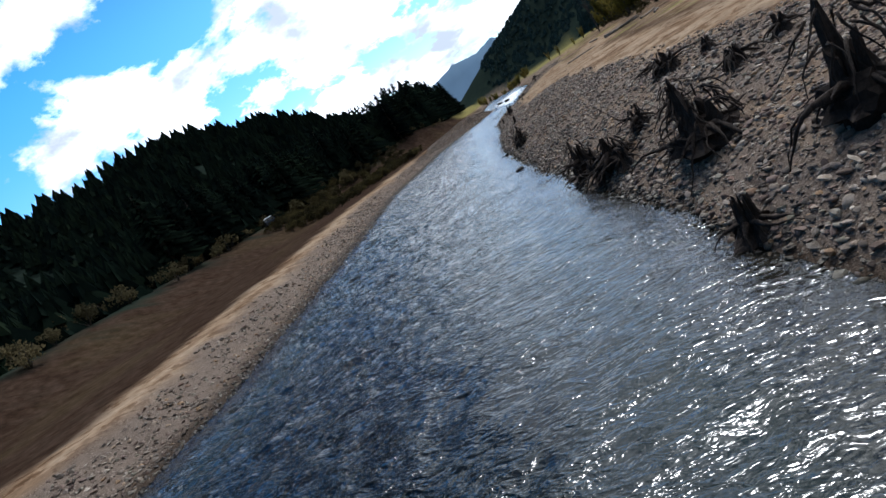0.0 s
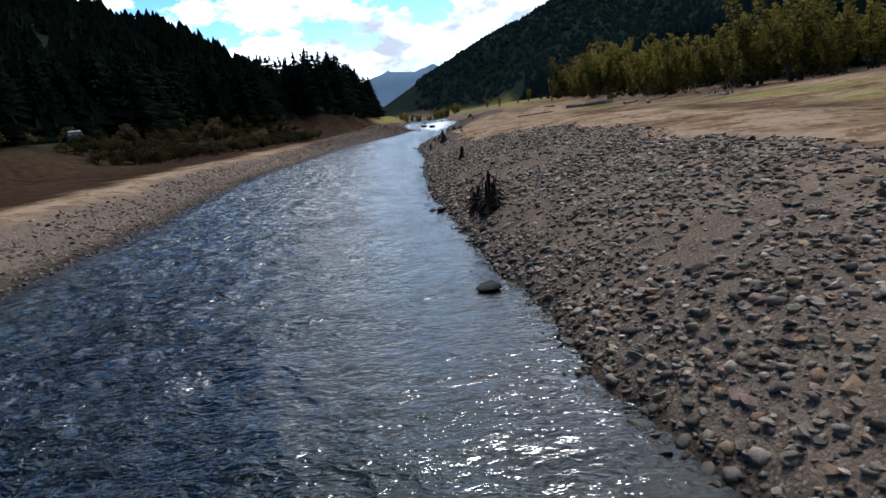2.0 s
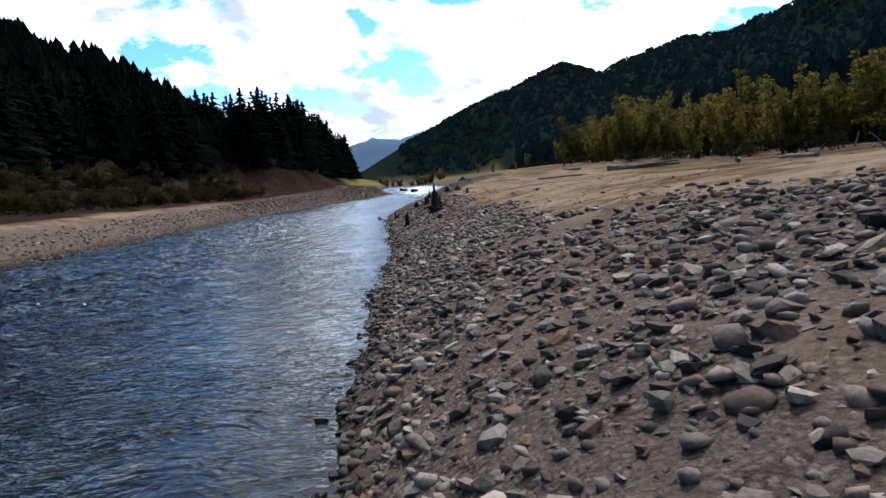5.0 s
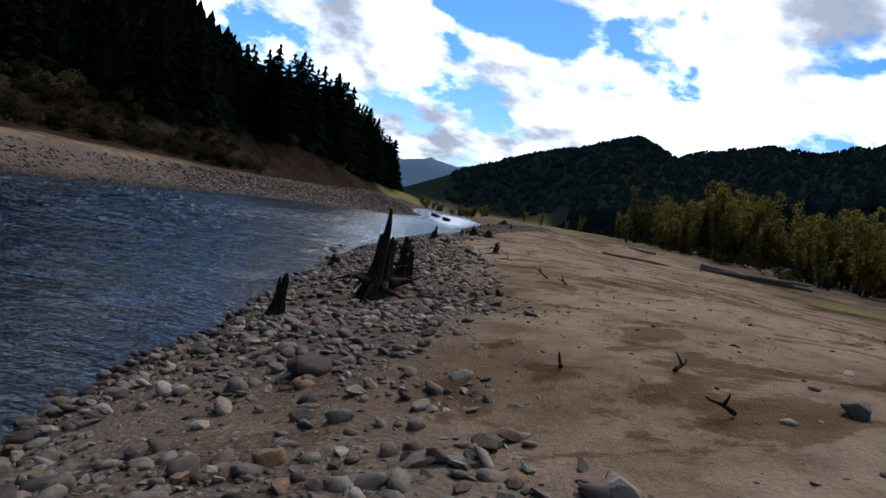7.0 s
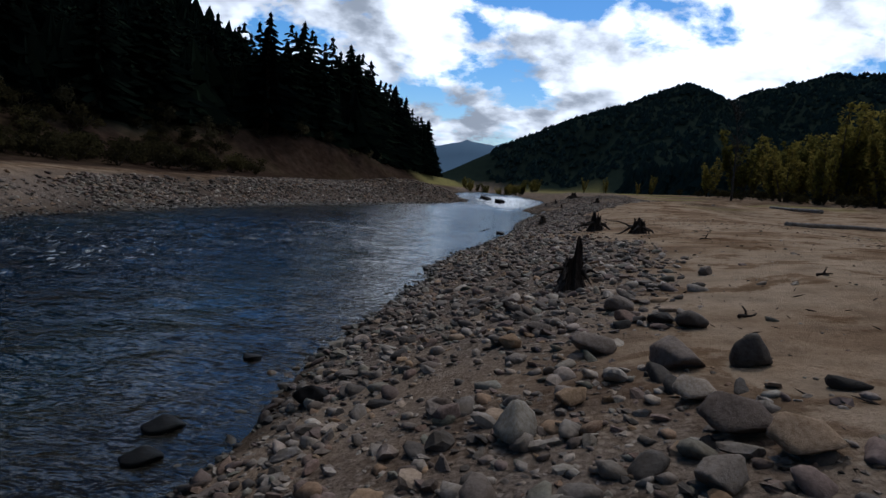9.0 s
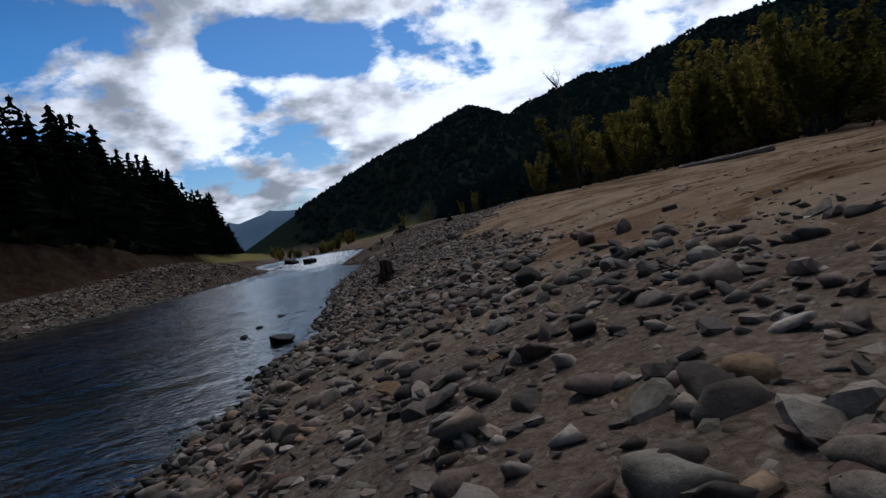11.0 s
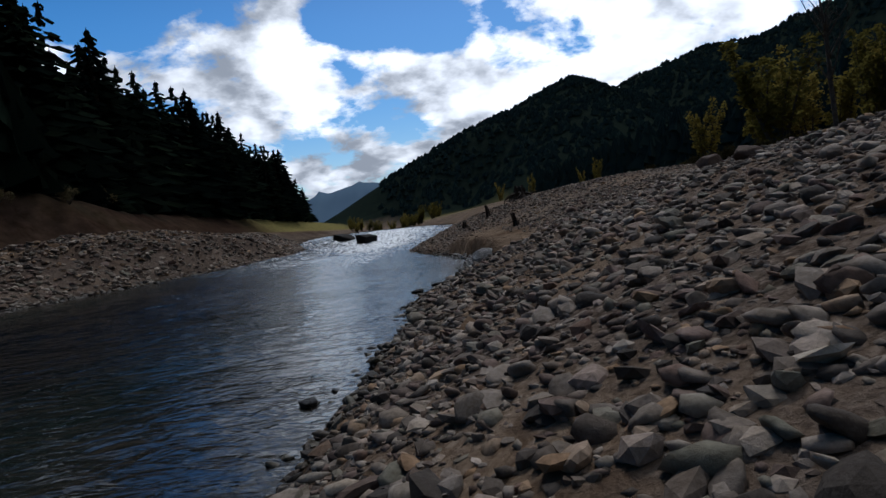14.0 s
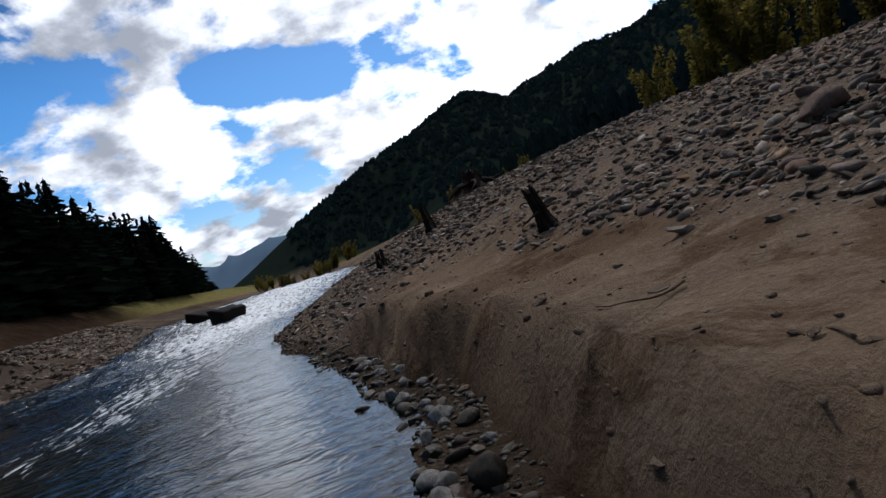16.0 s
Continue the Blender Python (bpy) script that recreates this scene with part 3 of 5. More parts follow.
SHAPES_LOW, F_LOW = stone_shapes(1, 12, 4)


def chip_shapes(count, seed):
    """Eight-sided pebbles."""
    r = np.random.default_rng(seed)
    v0 = np.array([(1, 0, 0), (0, 1, 0), (-1, 0, 0), (0, -1, 0), (0, 0, 1), (0, 0, -1.0)])
    f = np.array([(0, 1, 4), (1, 2, 4), (2, 3, 4), (3, 0, 4), (1, 0, 5), (2, 1, 5), (3, 2, 5), (0, 3, 5)])
    return [(v0 * r.uniform(0.7, 1.15, (6, 1)) + r.normal(0, 0.14, (6, 3))) * np.array([1.1, r.uniform(0.7, 1.0), r.uniform(0.4, 0.65)]) for _ in range(count)], f


SHAPES_CHIP, F_CHIP = chip_shapes(16, 6)


def scatter_mesh(name, pos, size, shapes, faces, mat, seed, smooth=True, worn=0.3):
    r = np.random.default_rng(seed)
    n, k = len(pos), len(shapes[0])
    which = r.integers(0, len(shapes), n)
    base = np.stack(shapes)[which] * size[:, None, None]
    yaw, tx, ty = r.uniform(0, 2 * np.pi, n), r.normal(0, 0.22, n), r.normal(0, 0.22, n)
    c, s = np.cos(yaw)[:, None], np.sin(yaw)[:, None]
    x, y, z = base[..., 0], base[..., 1], base[..., 2]
    x, y = x * c - y * s, x * s + y * c
    z = z + x * tx[:, None] + y * ty[:, None]
    v = np.stack([x, y, z], -1) + pos[:, None, :]
    f = faces[None] + (np.arange(n) * k)[:, None, None]
    me = mesh_from(name, v.reshape(-1, 3), f.reshape(-1, 3), mat, smooth)
    if smooth:
        # the rest are broken and sharp-edged
        me.polygons.foreach_set("use_smooth", np.repeat(r.random(n) < worn, len(faces)))
    return me


def stone_field(n, ylo, yhi, dlo, seed, rmean, rspread, side=1, dmax=None, sink=0.46):
    r = np.random.default_rng(seed)
    y = r.uniform(ylo, yhi, n)
    w = np.interp(y, COB_Y, COB_W) if side > 0 else np.interp(y, [0, 100, 118, 132, 150, 165], [3.4, 3.0, 3.6, 8, 10, 8])
    if dmax is not None:
        w = np.minimum(w, dmax)
    d = dlo + (w + 0.5 - dlo) * r.random(n) ** 1.15
    x = shore_right(y) + d if side > 0 else shore_left(y) - d
    dens = 0.75 + 0.9 * fbm(x * 0.35, y * 0.35, 4, 31) * -1 + 0.5 * fbm(x * 1.4, y * 1.4, 2, 61)
    dens = dens - sstep(w - 1.0, w + 0.5, d) * 0.75 + (0.5 * (1 - sstep(0.2, 1.3, d)))
    if side > 0:
        cut = sstep(136, 139.5, y) * (1 - sstep(147, 150, y)) * sstep(-0.1, 0.08, d - scarp_toe(y)) * (1 - sstep(1.8, 2.8, d))
        dens = np.minimum(dens, 1.0) * (1 - cut)
    keep = r.random(n) < dens
    x, y = x[keep], y[keep]
    size = np.clip(rmean * np.exp(r.normal(0, rspread, len(x))), 0.02, 0.13)
    size = size * np.interp(y, [48, 62, 102, 114], [1.0, 0.85, 0.9, 0.8]) if side > 0 else size
    z = ground_height(x, y) + size * (0.32 - sink * np.where(size > 0.05, 0.5, 1.0))
    return np.stack([x, y, z], -1), size


p1, s1 = stone_field(70000, -3, 170, -0.5, 11, 0.044, 0.62)
pick = np.flatnonzero((s1 > 0.088) & (p1[:, 1] > 62) & (p1[:, 1] < 146) & (p1[:, 0] < 5))[:300]
piece_pos, piece_size = p1[pick], s1[pick]
p1, s1 = np.delete(p1, pick, 0), np.delete(s1, pick)
large = (s1 > 0.078) & (p1[:, 1] > 58) & (p1[:, 0] - shore_right(p1[:, 1]) < 5.5) | (s1 > 0.12)
tiny = ~large & (s1 < 0.042)
for nm, sel, sh, fc, sd in (("cobbles", large, SHAPES_FINE, F_FINE, 12), ("small_cobbles", ~large & ~tiny, SHAPES_LOW, F_LOW, 17), ("cobble_chips", tiny, SHAPES_CHIP, F_CHIP, 18)):
    tagged(new(nm, scatter_mesh(nm, p1[sel], s1[sel], sh, fc, M_COBBLE, sd, nm != "cobble_chips", 0.75 if nm == "cobbles" else 0.4)),
           "grey and brown worn cobbles strewn along the waterline", "cobbles", kind="stuff")
p2, s2 = stone_field(46000, -4, 165, -0.5, 13, 0.036, 0.35)
tagged(new("pebbles", scatter_mesh("pebbles", p2, s2, SHAPES_CHIP, F_CHIP, M_COBBLE, 14, True, 1.0)),
       "small mixed grey pebbles between the cobbles", "pebbles", kind="stuff")
p4, s4 = stone_field(50000, 114, 164, 0.0, 23, 0.043, 0.5, sink=0.36)
big4 = s4 > 0.045
tagged(new("slope_pebbles", scatter_mesh("slope_pebbles", p4[~big4], s4[~big4], SHAPES_CHIP, F_CHIP, M_COBBLE, 27, True, 0.9)),
       "small stones between the cobbles of the slope", "pebbles", kind="stuff")
near4 = big4 & (p4[:, 1] < 148) & (s4 > 0.055) & (p4[:, 0] - shore_right(p4[:, 1]) < 5.5)
tagged(new("slope_cobbles", scatter_mesh("slope_cobbles", p4[near4], s4[near4], SHAPES_ROUND, F_ROUND, M_COBBLE, 24, True, 0.6)),
       "dense brown and grey cobbles on the slope by the rapid", "cobbles", kind="stuff")
tagged(new("slope_stones", scatter_mesh("slope_stones", p4[big4 & ~near4], s4[big4 & ~near4], SHAPES_LOW, F_LOW, M_COBBLE, 29, True, 0.4)),
       "smaller angular stones strewn over the slope", "cobbles", kind="stuff")
p13, s13 = stone_field(17000, 119, 141, -0.2, 53, 0.056, 0.5, dmax=6.0, sink=0.34)
tagged(new("close_slope_stones", scatter_mesh("close_slope_stones", p13, s13, SHAPES_LOW, F_LOW, M_COBBLE, 54, True, 0.5)),
       "tightly packed grey and brown stones beside the pool", "cobbles", kind="stuff")
p12, s12 = stone_field(17000, 137, 160, 1.9, 51, 0.05, 0.5, dmax=8.5, sink=0.3)
tagged(new("upper_slope_stones", scatter_mesh("upper_slope_stones", p12, s12, SHAPES_LOW, F_LOW, M_COBBLE, 52, True, 0.4)),
       "angular brown stones on the slope above the sand ledge", "cobbles", kind="stuff")
p5, s5 = stone_field(36000, -2, 66, -0.4, 25, 0.055, 0.6, sink=0.32)
big5 = s5 > 0.045
tagged(new("bank_pebbles", scatter_mesh("bank_pebbles", p5[~big5], s5[~big5], SHAPES_CHIP, F_CHIP, M_COBBLE, 28, False)),
       "small stones packed between the bank cobbles", "pebbles", kind="stuff")
tagged(new("bank_cobbles", scatter_mesh("bank_cobbles", p5[big5], s5[big5], SHAPES_LOW, F_LOW, M_COBBLE, 26, True)),
       "worn grey cobbles packed on the steep bank", "cobbles", kind="stuff")
p11, s11 = stone_field(20000, 112, 147, -0.2, 47, 0.031, 0.4, dmax=6.5, sink=0.3)
tagged(new("slope_gravel", scatter_mesh("slope_gravel", p11, s11, SHAPES_PEBBLE, F_PEBBLE, M_COBBLE, 48, True, 0.7)),
       "coarse gravel filling the gaps between slope cobbles", "gravel", kind="stuff")
p10, s10 = stone_field(27000, 58, 112, -0.4, 45, 0.047, 0.55, sink=0.38)
big10 = s10 > 0.085
tagged(new("shore_cobbles", scatter_mesh("shore_cobbles", p10[big10], s10[big10], SHAPES_ROUND, F_ROUND, M_COBBLE, 46, True, 0.5)),
       "close-lying grey cobbles beside the riffle", "cobbles", kind="stuff")
tagged(new("shore_stones", scatter_mesh("shore_stones", p10[~big10], s10[~big10], SHAPES_LOW, F_LOW, M_COBBLE, 49, True, 0.4)),
       "smaller angular stones between the shore cobbles", "cobbles", kind="stuff")
p6, s6 = stone_field(21000, 104, 186, -0.6, 35, 0.10, 0.45, side=-1)
s6 = s6 * 1.7
tagged(new("rubble", scatter_mesh("rubble", p6, s6, SHAPES_LOW, F_LOW, M_RUBBLE, 36, True)),
       "coarse brown rubble on the opposite bank near the rapid", "stones", kind="stuff")
r8 = np.random.default_rng(81)
y8 = np.concatenate([r8.uniform(-5, 150, 2600), r8.uniform(60, 112, 5200)])
x8 = shore_right(y8) + np.interp(y8, COB_Y, COB_W) - 0.3 + r8.random(len(y8)) ** 1.6 * 10
kept8 = (fbm(x8 * 0.5, y8 * 0.5, 3, 83) > 0.0) | (r8.random(len(y8)) < 0.35)
x8, y8 = x8[kept8], y8[kept8]
s8 = 0.021 * np.exp(r8.normal(0, 0.55, len(y8)))
tagged(new("loose_pebbles", scatter_mesh("loose_pebbles", np.stack([x8, y8, ground_height(x8, y8)], -1), s8, SHAPES_LOW, F_LOW, M_COBBLE, 82, True)),
       "loose pebbles scattered over the sand", "pebbles", kind="stuff")
p3, s3 = stone_field(30000, -20, 185, -0.8, 15, 0.085, 0.5, side=-1)
tagged(new("far_bank_stones", scatter_mesh("far_bank_stones", p3, s3, SHAPES_CHIP, F_CHIP, M_RUBBLE, 16, False)),
       "pale rubble and cobbles along the opposite river bank", "stones", kind="stuff")


r9 = np.random.default_rng(95)
y9 = r9.uniform(54, 126, 2600)
x9 = shore_right(y9) + np.interp(y9, COB_Y, COB_W) - 0.4 + r9.random(2600) ** 1.3 * 9
near9 = fbm(x9 * 0.45, y9 * 0.45, 3, 97) > 0.02
x9, y9 = x9[near9], y9[near9]
LITTER = [v * np.array([2.2, 0.42, 0.5]) for v in SHAPES_CHIP]
tagged(new("wood_litter", scatter_mesh("wood_litter", np.stack([x9, y9, ground_height(x9, y9) + 0.006], -1), 0.015 * np.exp(r9.normal(0, 0.5, len(x9))), LITTER, F_CHIP, M_STUMP, 98, False)),
       "dark twigs and bark chips strewn over the sand", "wood litter", kind="stuff")

r7 = np.random.default_rng(71)
y7 = r7.uniform(134, 148, 900)
d7 = scarp_toe(y7) + 1.3 * r7.random(900) ** 1.8
x7 = shore_right(y7) + d7
s7 = 0.017 * np.exp(r7.normal(0, 0.5, 900))
tagged(new("soil_clods", scatter_mesh("soil_clods", np.stack([x7, y7, ground_height(x7, y7)], -1), s7, SHAPES_LOW, F_LOW, M_CLOD, 72, True)),
       "crumbling brown clods of soil on the scarp", "soil", kind="stuff")


def rock_mesh(name, seed, mat, flat=0.6, sub=3):
    r = np.random.default_rng(seed)
    v, f = ico(sub)
    for _ in range(11):
        ax = r.normal(size=3)
        ax /= np.linalg.norm(ax)
        over = np.maximum(v @ ax - r.uniform(0.42, 0.85), 0)
        v = v - over[:, None] * ax * 0.93
    v *= 1 + 0.16 * fbm(v[:, :1] * 2.5 + seed, v[:, 1:2] * 2.5 + v[:, 2:] * 1.9, 4, seed)
    v *= np.array([1, r.uniform(0.7, 0.95), flat])
    return mesh_from(name, v, f, mat)


ROCKS = [rock_mesh("boulder", 100 + i, M_STONE, (0.55, 0.65, 0.75, 0.6)[i % 4]) for i in range(6)]
WET_ROCKS = [rock_mesh("boulder", 200 + i, M_BOULDER, (0.5, 0.6)[i % 2]) for i in range(3)]


def boulder(x, y, r, label, wet=False, sink=0.18, squash=1.0, group="boulders on the river bank"):
    pool = WET_ROCKS if wet else ROCKS
    ob = new("boulder", pool[int(abs(x * 7.3 + y * 3.1)) % len(pool)])
    z = max(height_at(x, y), float(water_level(y)) - 0.02) if wet else height_at(x, y)
    ob.matrix_world = pose(x, y, z + r * (0.5 - sink), 0, 0, (x * 97 + y * 31) % 360) @ Matrix.Diagonal((r, r, r * squash, 1))
    return tagged(ob, label, "boulder", group)


# ---------------------------------------------------------------- tubes, stumps and driftwood
def tube(points, radii, sides=7, seed=0, rough=0.12):
    """A closed, slightly knobbly tube along points."""
    r = np.random.default_rng(seed)
    p = np.asarray(points, float)
    t = np.gradient(p, axis=0)
    t /= np.linalg.norm(t, axis=1)[:, None] + 1e-9
    up = np.where(np.abs(t[:, 2:3]) < 0.9, np.array([[0, 0, 1.0]]), np.array([[1.0, 0, 0]]))
    a = np.cross(t, up)
    a /= np.linalg.norm(a, axis=1)[:, None] + 1e-9
    b = np.cross(t, a)
    ang = np.linspace(0, 2 * np.pi, sides, endpoint=False)
    rr = np.asarray(radii)[:, None] * (1 + rough * r.normal(size=(len(p), sides)))
    v = p[:, None] + a[:, None] * (np.cos(ang) * rr)[..., None] + b[:, None] * (np.sin(ang) * rr)[..., None]
    v = np.concatenate([v.reshape(-1, 3), p[:1], p[-1:]])
    f = []
    n = len(p)
    for i in range(n - 1):
        for k in range(sides):
            q = (k + 1) % sides
            A, B, C, Dd = i * sides + k, i * sides + q, (i + 1) * sides + q, (i + 1) * sides + k
            f += [(A, B, C), (A, C, Dd)]
    for k in range(sides):
        q = (k + 1) % sides
        f += [(n * sides, q, k), (n * sides + 1, (n - 1) * sides + k, (n - 1) * sides + q)]
    return v, np.array(f)


def bent(start, way, length, steps, seed, wander=0.25, droop=0.0):
    r = np.random.default_rng(seed)
    p, w = [np.array(start, float)], np.array(way, float) / np.linalg.norm(way)
    for _ in range(steps):
        w = w + r.normal(0, wander, 3) * 0.5 + np.array([0, 0, -droop])
        w /= np.linalg.norm(w)
        p.append(p[-1] + w * length / steps)
    return np.array(p)


def join(pieces):
    vs, fs, at = [], [], 0
    for v, f in pieces:
        vs.append(v)
        fs.append(np.asarray(f) + at)
        at += len(v)
    return np.concatenate(vs), np.concatenate(fs)


def trunk_geo(h, r0, seed, jag=0.62, sides=22, rings=10, shoulder=1.0):
    """A rotten stump: fluted, flared at the foot, split and jagged at the top, hollow inside the rim."""
    r = np.random.default_rng(seed)
    ang = np.linspace(0, 2 * np.pi, sides, endpoint=False)
    flute = 1 + 0.20 * np.sin(ang * r.integers(4, 7) + r.uniform(0, 6)) + 0.13 * r.normal(size=sides)
    top = h * shoulder * (1 - jag * r.random(sides) ** 1.4)
    spike = r.integers(0, sides)
    top[[spike, (spike + 1) % sides]] = h
    top[(spike + 2) % sides] = h * 0.85
    v = []
    for i in range(rings):
        u = i / (rings - 1)
        rad = r0 * (0.62 + 1.05 * (1 - u) ** 2.6) * flute
        z = -0.12 + (top + 0.12) * u
        wob = 0.03 * r0 * r.normal(size=sides)
        v.append(np.stack([np.cos(ang) * (rad + wob), np.sin(ang) * (rad + wob), z], -1))
    v.append(v[-1] * np.array([0.62, 0.62, 1.0]) - np.array([0, 0, 0.03]))
    v.append(np.stack([np.cos(ang) * r0 * 0.4, np.sin(ang) * r0 * 0.4, np.full(sides, h * 0.35)], -1))
    V = np.concatenate(v + [np.array([[0, 0, h * 0.3]])])
    f = []
    for i in range(len(v) - 1):
        for k in range(sides):
            q = (k + 1) % sides
            f += [(i * sides + k, i * sides + q, (i + 1) * sides + q), (i * sides + k, (i + 1) * sides + q, (i + 1) * sides + k)]
    last = (len(v) - 1) * sides
    f += [(last + k, last + (k + 1) % sides, len(V) - 1) for k in range(sides)]
    return V, np.array(f)


def stump(x, y, h, r0, label, seed, roots=5, reach=0.8, lean=(0, 0), pale=0, lift=0.0, shaggy=0, jag=0.62, shoulder=1.0, thick=1.0, bark=None):
    base = new("stump")
    base.matrix_world = pose(x, y, height_at(x, y) + lift, lean[0], lean[1], 0)
    v, f = trunk_geo(h, r0, seed, 0.85 if shaggy >= 14 else jag, shoulder=0.75 if shaggy >= 14 else shoulder)
    part("trunk", mesh_from("trunk", v, f, bark or M_STUMP, False), base)
    r = np.random.default_rng(seed + 500)
    for i in range(roots):
        a = 2 * np.pi * i / max(roots, 1) + r.uniform(-0.4, 0.4)
        way = (math.cos(a), math.sin(a), -0.12)
        L = reach * r.uniform(0.6, 1.2)
        p = bent((math.cos(a) * r0 * 0.7, math.sin(a) * r0 * 0.7, min(0.22, h * 0.4) + lift * 0.2), way, L, 7, seed * 31 + i, 0.42, 0.10)
        tv, tf = tube(p, min(r0, 0.3) * thick * (0.03 + 0.22 * r.uniform(0.5, 1.2) * np.linspace(1, 0, len(p)) ** 1.6), 7, seed + i, 0.2)
        bleached = i < pale
        part("root", mesh_from("root", tv, tf, M_ROOT if bleached else M_STUMP, True), base, "bleached pale root" if bleached else "")
    for i in range(shaggy):
        # torn roots hanging down the sides of the trunk
        a, z0 = r.uniform(0, 6.28), h * r.uniform(0.35, 0.95)
        q = r0 * (0.75 + 0.5 * (1 - z0 / h))
        p = bent((math.cos(a) * q, math.sin(a) * q, z0), (math.cos(a) * r.uniform(0.3, 1.3), math.sin(a) * r.uniform(0.3, 1.3), r.uniform(-1.1, -0.15)), reach * r.uniform(0.35, 0.8), 7, seed * 57 + i, 0.6, 0.22)
        tv, tf = tube(p, min(r0, 0.26) * np.linspace(0.10, 0.02, len(p)), 6, seed + i, 0.25)
        part("root", mesh_from("root", tv, tf, M_STUMP, True), base)
    if shaggy >= 14:
        # soil and fine roots matted round the foot
        mv, mf = ico(3)
        mv = mv * (1 + 0.45 * fbm(mv[:, :1] * 3.1 + seed, mv[:, 1:2] * 3.1 + mv[:, 2:] * 2.3, 4, seed)) * np.array([r0 * 1.45, r0 * 1.5, h * 0.30]) - np.array([0, 0, h * 0.05])
        part("root_ball", mesh_from("root_ball", mv, mf, M_MAT, False), base, "dark matted soil and fine roots")
    return tagged(base, label, "tree stump", "stumps on the drained bank")


def stick(x, y, length, yaw, label, seed, rise=0.25, r0=0.03, mat=None, fork=True, name="driftwood_stick"):
    base = new(name)
    base.matrix_world = pose(x, y, height_at(x, y) + 0.02, 0, 0, yaw)
    p = bent((0, 0, 0), (1, 0, rise), length, 7, seed, 0.3, 0.02)
    tv, tf = tube(p, np.linspace(r0, r0 * 0.35, len(p)), 6, seed)
    part("stem", mesh_from("stem", tv, tf, mat or M_STUMP, True), base)
    if fork:
        p2 = bent(p[3], (0.3, 0.5, 0.9), length * 0.45, 5, seed + 9, 0.3)
        tv, tf = tube(p2, np.linspace(r0 * 0.8, r0 * 0.25, len(p2)), 6, seed + 3)
        part("branch", mesh_from("branch", tv, tf, mat or M_STUMP, True), base)
    return tagged(base, label, "driftwood", "driftwood on the sand")


def log(x, y, length, r0, yaw, label, seed, mat=None, lift=0.0):
    p = bent((-length / 2, 0, r0 * 0.8), (1, 0, 0), length, 10, seed, 0.03)
    v, f = tube(p, np.linspace(r0, r0 * 0.7, len(p)), 10, seed, 0.05)
    ob = new("drift_log", mesh_from("drift_log", v, f, mat or M_LOG, True))
    ob.matrix_world = pose(x, y, height_at(x, y) + lift, 0, 0, yaw)
    return tagged(ob, label, "log", "logs stranded below the trees")


# ---------------------------------------------------------------- trees
def conifer_crown(seed, levels=24, per=11):
    """Drooping boughs round a stem of height 1."""
    r = np.random.default_rng(seed)
    V, F = [], []
    for i in range(levels):
        u = i / (levels - 1)
        z = 0.10 + 0.88 * u
        reach = 0.17 * (1 - u) ** 0.85 * r.uniform(0.8, 1.15) + 0.012
        for k in range(per):
            a = 2 * np.pi * (k + 0.5 * (i % 2)) / per + r.uniform(-0.35, 0.35)
            L = reach * r.uniform(0.4, 1.3)
            w = 0.014 * (1 - 0.6 * u) * r.uniform(0.6, 1.5) + 0.003
            c, s_ = math.cos(a), math.sin(a)
            zz = z + r.uniform(-0.045, 0.04) * (1 - 0.7 * u)
            drop = L * r.uniform(0.25, 0.55)
            pts = [(0, 0, 0.008), (0.45 * L, w, -0.4 * drop), (0.45 * L, -w, -0.4 * drop), (0.8 * L, w * 0.7, -0.85 * drop - 0.006),
                   (0.8 * L, -w * 0.7, -0.85 * drop - 0.006), (L, 0, -0.8 * drop), (0.5 * L, 0, -0.15 * drop + 0.012)]
            b = len(V)
            V += [(px * c - py * s_, px * s_ + py * c, zz + pz) for px, py, pz in pts]
            F += [(b, b + 1, b + 6), (b, b + 6, b + 2), (b + 1, b + 3, b + 6), (b + 2, b + 6, b + 4), (b + 3, b + 5, b + 6), (b + 4, b + 6, b + 5)]
    b = len(V)
    V += [(0.012, 0, 0.93), (-0.006, 0.01, 0.93), (-0.006, -0.01, 0.93), (0, 0, 1.02)]
    F += [(b, b + 1, b + 3), (b + 1, b + 2, b + 3), (b + 2, b, b + 3)]
    return np.array(V), np.array(F)


CONIFERS = []
for i in range(4):
    v, f = conifer_crown(300 + i)
    stem = tube([(0, 0, -0.03), (0, 0, 0.3), (0.004, 0, 0.7), (0, 0, 0.99)], [0.02, 0.016, 0.008, 0.002], 6, i, 0.05)
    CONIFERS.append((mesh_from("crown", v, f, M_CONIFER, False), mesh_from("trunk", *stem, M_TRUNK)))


def conifer(x, y, h, kind, label):
    base = new("conifer")
    part("trunk", CONIFERS[kind][1], base)
    part("crown", CONIFERS[kind][0], base)
    base.matrix_world = pose(x, y, height_at(x, y), 0, 0, (x * 57 + y * 23) % 360) @ Matrix.Diagonal((h * 1.75, h * 1.75, h, 1))
    return tagged(base, label, "conifer tree", "conifers along the forest edge")


def low_conifer(seed, layers=5):
    r = np.random.default_rng(seed)
    V, F = [], []
    for i in range(layers):
        z0, z1 = 0.06 + 0.9 / layers * i, 0.06 + 0.9 / layers * (i + 1.9)
        rad = 0.27 * (1 - i / (layers + 0.4))
        b = len(V)
        n = 10 if layers > 2 else 8
        for k in range(n):
            a = 2 * np.pi * k / n + 0.4 * i
            q = rad * (r.uniform(0.75, 1.35) if k % 2 else r.uniform(0.35, 0.6))
            V.append((math.cos(a) * q, math.sin(a) * q, z0 + r.uniform(-0.09, 0.05)))
        V.append((0, 0, min(z1, 1.0)))
        F += [(b + k, b + (k + 1) % n, b + n) for k in range(n)]
    return np.array(V), np.array(F)


